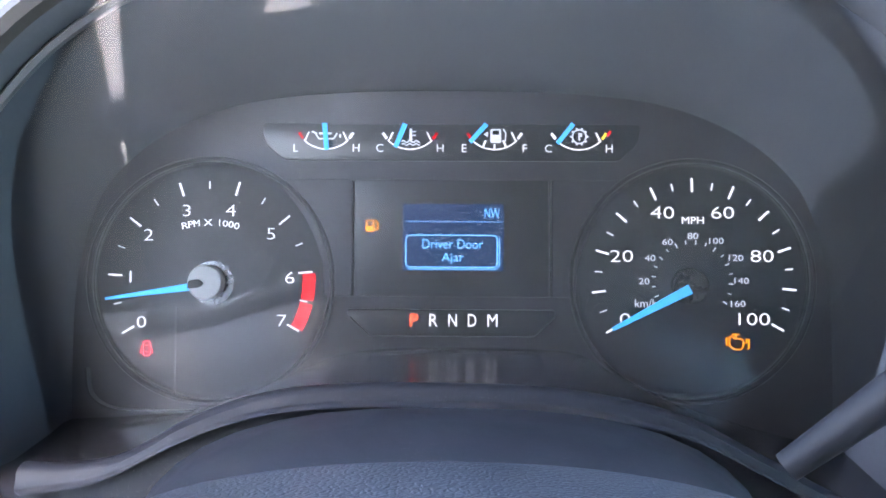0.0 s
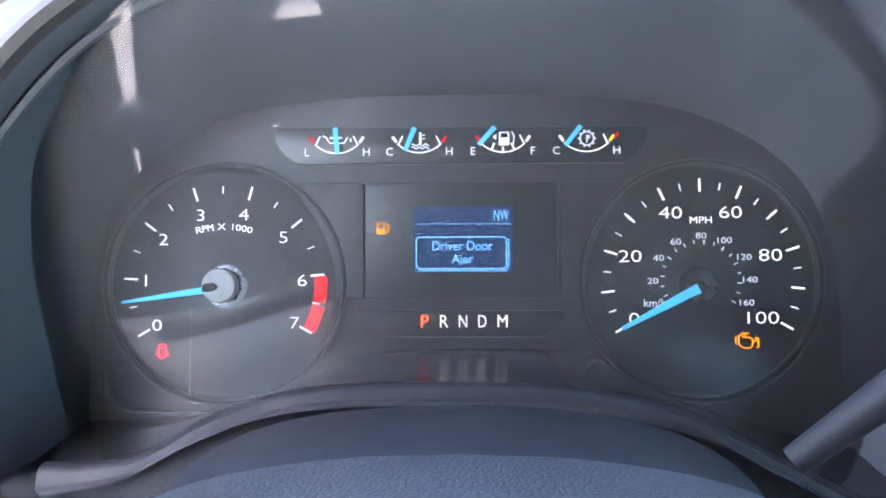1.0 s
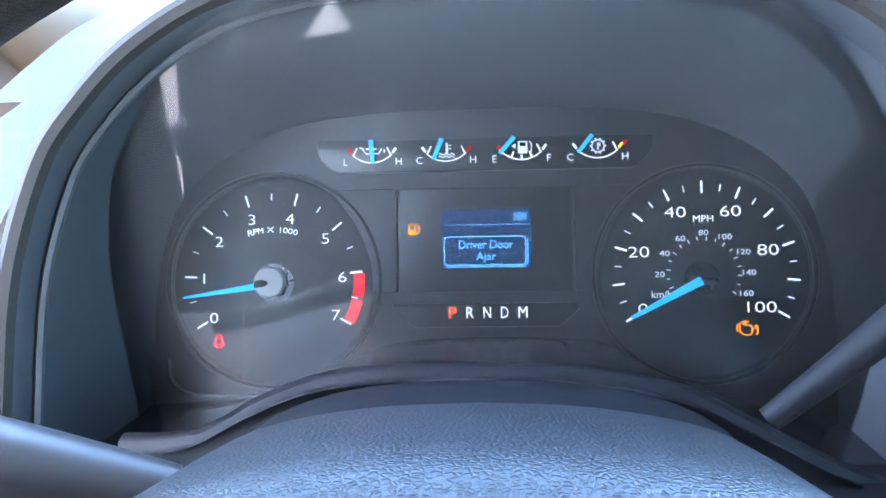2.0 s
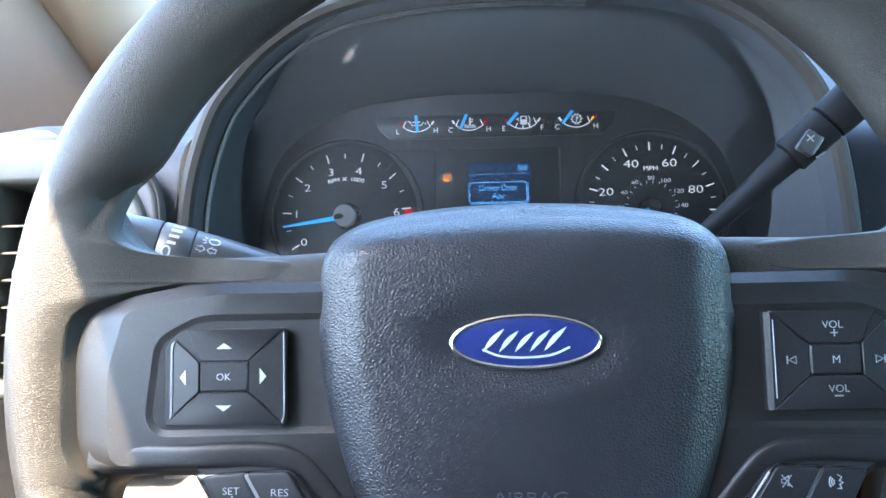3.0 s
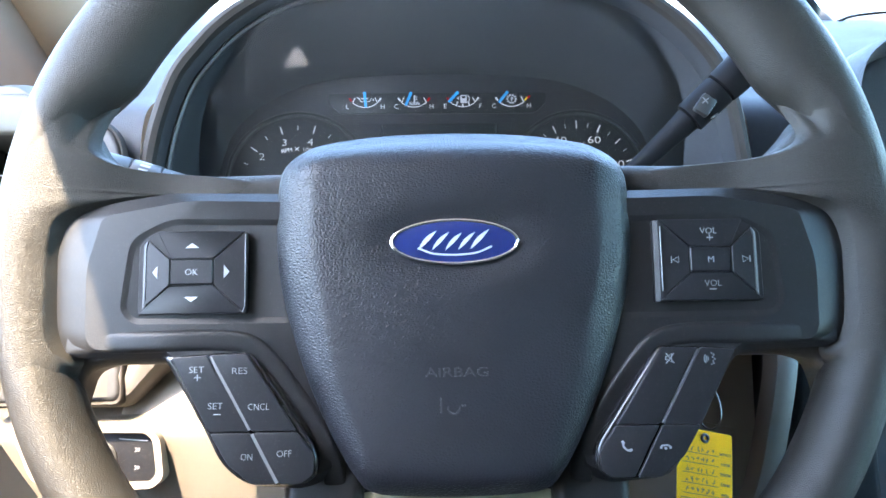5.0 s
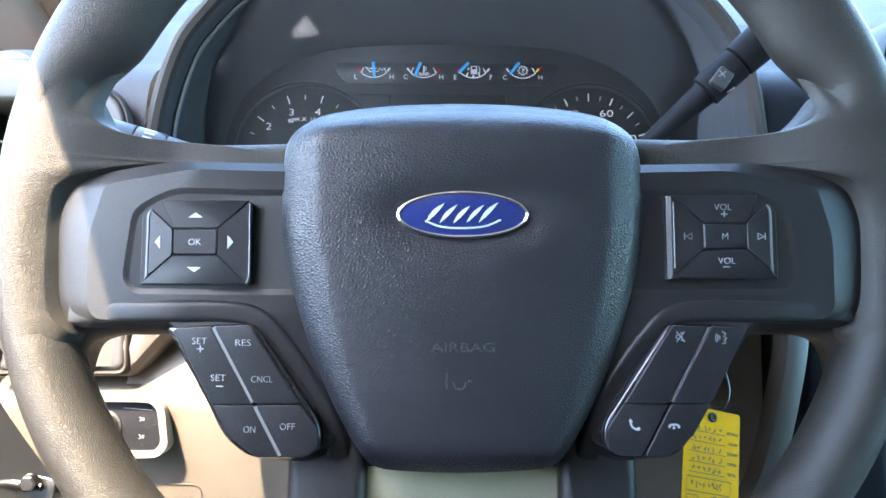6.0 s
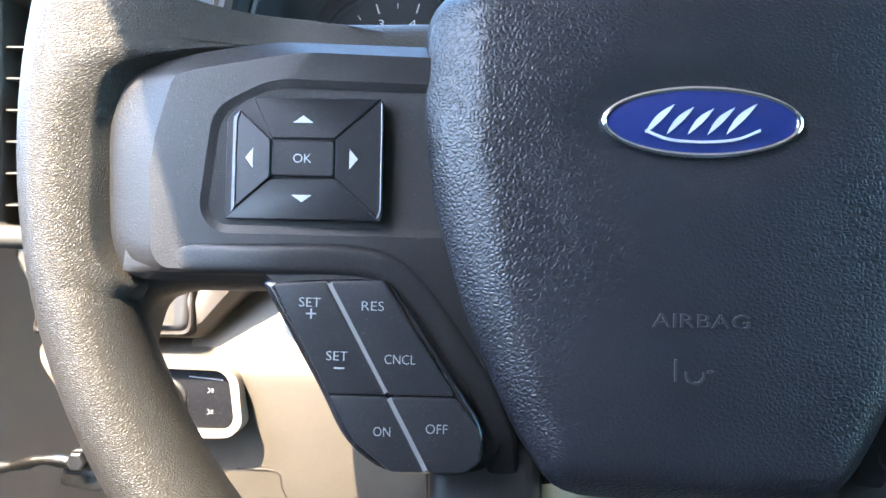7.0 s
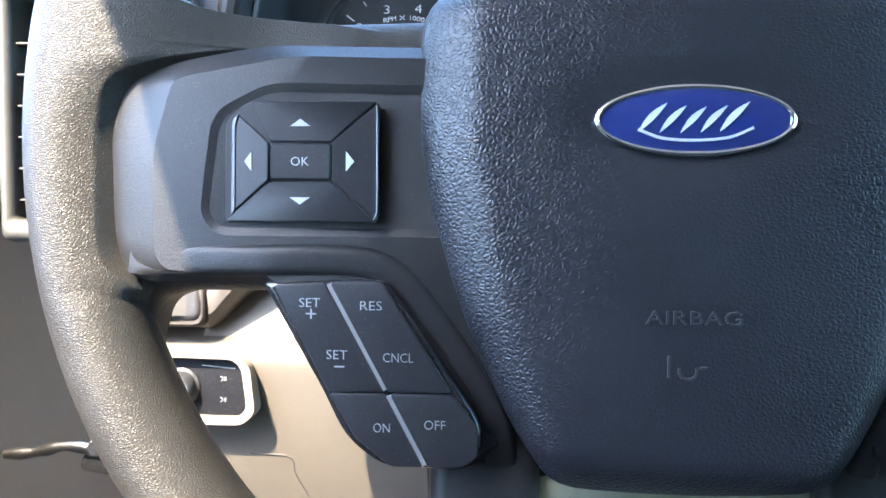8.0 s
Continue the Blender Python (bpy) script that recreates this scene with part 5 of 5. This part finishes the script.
def hub_point(q, u):
    """A point of the cover: q on its outline, u from the rim of the face (0) to its middle (1)."""
    x, z = q
    px, pz = x + (HCX - x) * u, z + (HCZ - z) * u
    edge = 1 - min(1.0, u / 0.10)
    y = -290.4 + 2.6 * edge ** 2 + 0.0003 * px * px
    # flank facets falling away from a crease on both sides
    crease = 61.0 if pz > -92 else max(20.0, 61.0 - (-92 - pz) * 0.2 - max(0.0, -140 - pz) * 0.16)
    over = abs(px) - crease
    y += 0.44 * (over + math.sqrt(over * over + 1.2)) / 2
    top = max(0.0, pz + 57)
    y += 0.034 * top ** 2
    low = max(0.0, -178 - pz)
    y += 0.03 * low ** 2
    e = ((px + 0.5) / 33.0) ** 2 + ((pz + 86.4) / 14.5) ** 2
    y += 3.2 * math.exp(-(e ** 2) * 0.9)
    return (px, y, pz)


rings = []
for grow, d in ((1.052, 90), (1.056, 62), (1.056, 42), (1.056, 30), (1.055, 20), (1.046, 12), (1.030, 6), (1.014, 2.4)):
    rings.append([(x * (1 + (grow - 1) * 0.5), min(hub_point((x, z), 0)[1] + d, -196), (z - HCZ) * (1 + (grow - 1) * (2.0 if z > HCZ else 0.25)) + HCZ) for x, z in hub_outline])
for k in range(31):
    rings.append([hub_point(q, (k / 30) ** 1.5 * 0.995) for q in hub_outline])
hub = part("airbag_cover", loft(rings, True, False, True), HUB_SKIN, wheel, "black leather-grained airbag cover", 80)
words("lettering", "AIRBAG", -0.6, -140.6, -291.0, 3.8, EMBOSS, hub, width=26.0, thick=1.6, label="embossed black lettering")
eb = bar(bmesh.new(), (-7.2, -151.0), (-7.2, -157.0), 0.7, -291.0, 1.0)
stroke(eb, arc(-2.0, -155.0, 2.4, 160, 380, 12), 0.7, -291.0, 1.0)
bar(eb, (1.2, -154.2), (3.0, -154.2), 0.7, -291.0, 1.0)
part("seat_sign", eb, EMBOSS, hub, "embossed black sign")

# badge: a plain blue oval with a bright ring and a silver flourish, no lettering
BX, BZ = -0.5, -86.4
badge = part("badge", loft([[(x, y, z) for x, z in circle(BX, BZ, 26.4 * k, 72, 9.2 * k)] for y, k in ((-286, 1.0), (-288.4, 1.0), (-289.0, 0.985), (-289.4, 0.9), (-289.8, 0.6), (-289.9, 0.01))], True), BLUE_ENAMEL, hub, "dark blue enamel oval")
rb = bmesh.new()
rr = []
for i in range(72):
    a = 2 * math.pi * i / 72
    c, s_ = math.cos(a), math.sin(a)
    rr.append([(BX + (26.5 + 0.85 * math.cos(b)) * c, -289.2 + 0.9 * math.sin(b), BZ + (9.2 + 0.85 * math.cos(b)) * s_) for b in (2 * math.pi * k / 8 for k in range(8))])
rr.append(rr[0])
loft(rr, True, bm=rb)
bmesh.ops.remove_doubles(rb, verts=rb.verts, dist=0.001)
part("badge_ring", rb, CHROME, hub, "polished chrome ring")
fb = bmesh.new()
for x, z, half, fat, turn in ((-11.5, 0.6, 5.6, 1.3, 46), (-6.0, 0.2, 5.2, 1.2, 46), (-0.5, 0.0, 5.0, 1.2, 46), (5.0, 0.2, 5.2, 1.2, 46), (10.5, 0.8, 5.8, 1.3, 46)):
    c, s_ = math.cos(radians(turn)), math.sin(radians(turn))
    leaf = [(half * (2 * i / 16 - 1), fat * math.sin(math.pi * i / 16)) for i in range(17)] + [(half * (1 - 2 * i / 16), -0.4 * fat * math.sin(math.pi * i / 16)) for i in range(1, 16)]
    slab([(x + u * c - v * s_, z + u * s_ + v * c) for u, v in leaf], -290.4, -289.5, bm=fb)
stroke(fb, [(p.x, p.y) for p in spline([(-15.5, -2.6), (-9.0, -5.0), (0.0, -5.6), (9.0, -4.8), (15.5, -2.2)], 24)], 0.7, -290.4, 0.9)
bmesh.ops.translate(fb, vec=(BX, 0, BZ), verts=fb.verts)
part("flourish", fb, SILVER_PRINT, hub, "raised silver flourish")

# ---- steering column ----
column = thing("steering_column", (0, -120, -120), "black plastic steering column shroud", "steering column")


def arch_ring(y, half_w, top, low, n=40, power=2.6):
    pts = []
    cz, hz = (top + low) / 2, (top - low) / 2
    for i in range(n):
        a = 2 * math.pi * i / n
        c, s_ = math.cos(a), math.sin(a)
        pts.append((half_w * math.copysign(abs(c) ** (2 / power), c), y, cz + hz * math.copysign(abs(s_) ** (2 / power), s_)))
    return pts


part("shroud", loft([arch_ring(-40, 112, -44, -150), arch_ring(-84, 112, -41, -152), arch_ring(-100, 110, -38, -156), arch_ring(-140, 100, -35.5, -165), arch_ring(-180, 92, -44, -168),
                     arch_ring(-206, 84, -66, -165), arch_ring(-214, 78, -70, -160)], True, True, True), COLUMN, column, "black column shroud", 60)
part("ignition_barrel", tube([(96, -120, -140), (118, -140, -142), (140, -152, -146)], [13, 13, 11], 20), STALK, column, "black ignition barrel")

# ---- indicator stalk ----
stalk = thing("indicator_stalk", (-100, -195, -60), "dark indicator stalk with pale printed wiper marks", "control stalk")
A, B = Vector((-92, -178, -61)), Vector((-212, -212, -32))


def along(a, b, t):
    return a.lerp(b, t)


part("arm", tube([along(A, B, t) for t in (0, 0.12, 0.3, 0.45, 0.545)], [8.0, 9.6, 12.0, 13.6, 14.1], 28), STALK, stalk, "tapered dark arm", 60)
part("collar", tube([along(A, B, t) for t in (0.548, 0.553, 0.665, 0.67)], [13.9, 14.5, 14.7, 14.1], 32), STALK, stalk, "turning collar", 60)
part("end_knob", tube([along(A, B, t) for t in (0.673, 0.678, 0.90, 0.97, 1.0)], [14.2, 14.8, 14.6, 12, 7], 32), STALK, stalk, "rounded end knob", 60)


def stalk_print(bm, t, up, r):
    """Wraps flat print (x along the stalk, z round it) on the driver's side of the stalk."""
    d = (B - A).normalized()
    front = Vector((0, -1, 0)) - d * d.dot(Vector((0, -1, 0)))
    front.normalize()
    side = d.cross(front).normalized()
    if side.z < 0:
        side = -side
    c = along(A, B, t)
    for v in bm.verts:
        a = (up + v.co.z) / r
        v.co = c - d * v.co.x + (front * math.cos(a) + side * math.sin(a)) * (r - v.co.y)
    return bm


for k, (up, wide, high) in enumerate(((17.0, 5.2, 2.0), (12.8, 5.0, 1.8), (8.9, 4.6, 1.6), (5.2, 4.0, 1.4))):
    part("speed_mark", stalk_print(bar(bmesh.new(), (-wide / 2, 0), (wide / 2, 0), high, -0.2, 0.3), 0.612 + 0.003 * k, up, 14.6), GREY_PRINT, stalk)
part("zero_mark", stalk_print(stroke(bmesh.new(), circle(0, 0, 1.7, 24, 2.6), 0.8, -0.2, 0.3, closed=True), 0.632, 0.6, 14.6), GREY_PRINT, stalk)
part("end_mark", stalk_print(bar(bmesh.new(), (-2.5, 0), (2.5, 0), 0.9, -0.2, 0.3), 0.79, 3.0, 14.7), WHITE_PRINT, stalk)
lm = stroke(bmesh.new(), circle(2.2, 0, 2.6, 20, 1.8), 0.6, -0.2, 0.3, closed=True)
for a in (150, 180, 210):
    bar(lm, polar((1.0, 0), 2.6, a), polar((1.0, 0), 4.4, a), 0.5, -0.2)
part("lamp_mark", stalk_print(lm, 0.49, 11.0, 13.75), GREY_PRINT, stalk)
lm = stroke(bmesh.new(), [(0.4, 0), (2.6, 1.9), (2.6, 1.0), (4.6, 1.0), (4.6, -1.0), (2.6, -1.0), (2.6, -1.9)], 0.5, -0.2, 0.3, closed=True)
stroke(lm, [(-0.6, 0), (-2.8, 1.9), (-2.8, 1.0), (-4.6, 1.0), (-4.6, -1.0), (-2.8, -1.0), (-2.8, -1.9)], 0.5, -0.2, 0.3, closed=True)
part("arrow_mark", stalk_print(lm, 0.495, 5.6, 13.8), GREY_PRINT, stalk)

# ---- gear lever ----
gear = thing("gear_lever", (100, -150, -40), "dark column gear lever with plus and minus marks", "gear lever")
GA, GB = Vector((93.5, -146, -45.5)), Vector((167.8, -174, 22.2))
part("arm", tube([GA.lerp(GB, t) for t in (0, 0.3, 0.6, 0.72)], [4.2, 5.4, 6.9, 7.8], 24), LEVER, gear, "tapered dark arm", 60)
part("button_sleeve", tube([GA.lerp(GB, t) for t in (0.725, 0.73, 0.95, 0.955)], [9.2, 10.0, 10.3, 9.8], 28), LEVER, gear, "button sleeve")
part("grip", tube([GA.lerp(GB, t) for t in (0.965, 0.97, 1.0, 1.3, 1.55, 1.62)], [9.8, 10.6, 10.9, 12.2, 11.8, 7], 28), LEVER, gear, "rounded dark grip")
part("plus_button", slab(soft([(145.5, 5.5), (152.5, 15.5), (160.5, 10.5), (153.5, 0.5)], 2), -180.4, -170, 1.2, 2), STALK, gear, "flush button")
part("plus_sign", bar(bar(bmesh.new(), (150.6, 8.6), (154.6, 11.4), 0.6, -180.8), (151.0, 12.0), (154.0, 8.2), 0.6, -180.8), KEY_PRINT, gear)
part("minus_sign", bar(bmesh.new(), (157.6, 1.2), (161.2, 3.6), 0.8, -176.4, 2.6), KEY_PRINT, gear)

# ---- key with a paper tag ----
fob = thing("key_ring", (150, -156, -165), "steel key ring hanging from the ignition key", "key ring")
part("key_head", slab(soft([(136, -138), (152, -136), (156, -152), (138, -156)], 4), -158, -151, 1.5), STALK, fob, "black key head")
part("wire_loop", tube([Vector((153 + 6.5 * math.cos(a), -157 + 2 * math.sin(a * 2), -168 + 13 * math.sin(a))) for a in (2 * math.pi * k / 36 for k in range(37))], [0.5] * 37, 8, False), STEEL, fob, "bright wire loop")
tag = thing("key_tag", (149, -157, -186), "yellow card key tag with handwriting, hanging upside down", "key tag")
# the card is laid out flat (x across, z up from its hole) and then hung askew, turned a little up and towards the passenger side
HANG = Matrix.Translation((149.0, -157.0, -186.0)) @ Matrix.Rotation(radians(12), 4, "Y") @ Matrix.Rotation(radians(12), 4, "Z") @ Matrix.Rotation(radians(-14), 4, "X")


def tag_part(name, bm, material, label=""):
    bmesh.ops.transform(bm, matrix=HANG, verts=bm.verts)
    return part(name, bm, material, tag, label)


tag_part("card", slab(soft([(-17.5, 4.5), (18.4, 4.5), (18.4, -54), (-17.5, -54)], 2), 0.0, 0.4), YELLOW_CARD, "bright yellow card")
tag_part("sleeve", slab([(-19.0, 9), (20.2, 9), (20.2, -55), (-19.0, -55)], -0.5, -0.4), FILM, "clear plastic sleeve")
tag_part("eyelet", ring(0, -0.6, 0, 2.0, 0.9, 20, 8), INK, "dark punched hole")
tag_part("eyelet", ring(3.0, -0.6, -46.5, 2.0, 0.9, 20, 8), INK, "dark punched hole")
ROWS = (7.0, 12.7, 18.4, 24.1, 29.8)
for v in ROWS:
    tag_part("ruled_line", bar(bmesh.new(), (-14.5, -v - 2.2), (9.0, -v - 2.2), 0.3, -0.7, 0.1), INK)
tag_part("ruled_box", stroke(bmesh.new(), [(-15, -34.6), (12.6, -34.6), (12.6, -42.4), (-15, -42.4)], 0.4, -0.7, 0.1, closed=True), INK)
tag_part("ruled_box", stroke(bmesh.new(), [(-15, -44.4), (-8, -44.4), (-8, -50), (-15, -50)], 0.35, -0.7, 0.1, closed=True), INK)
scrawl = bmesh.new()
random.seed(7)
for v, n, size in [(v, 6, 1.5) for v in ROWS] + [(38.4, 8, 2.1)]:
    for k in range(n):
        x0 = -12.5 + k * 20.0 / n
        pts = [(x0 + random.uniform(0, 2.2), -v + random.uniform(-size, size)) for _ in range(4)]
        stroke(scrawl, [(p.x, p.y) for p in spline(pts, 10)], 0.5, -0.75, 0.1)
tag_part("handwriting", scrawl, PEN_INK, "illegible pen strokes")
for body, v in zip(("COLOR", "BODY", "MODEL", "MAKE", "YEAR"), ROWS):
    words("lettering", body, 13.2, -v - 0.6, -0.7, 1.6, INK, tag, turn=180, bold=0.01, flip=HANG)
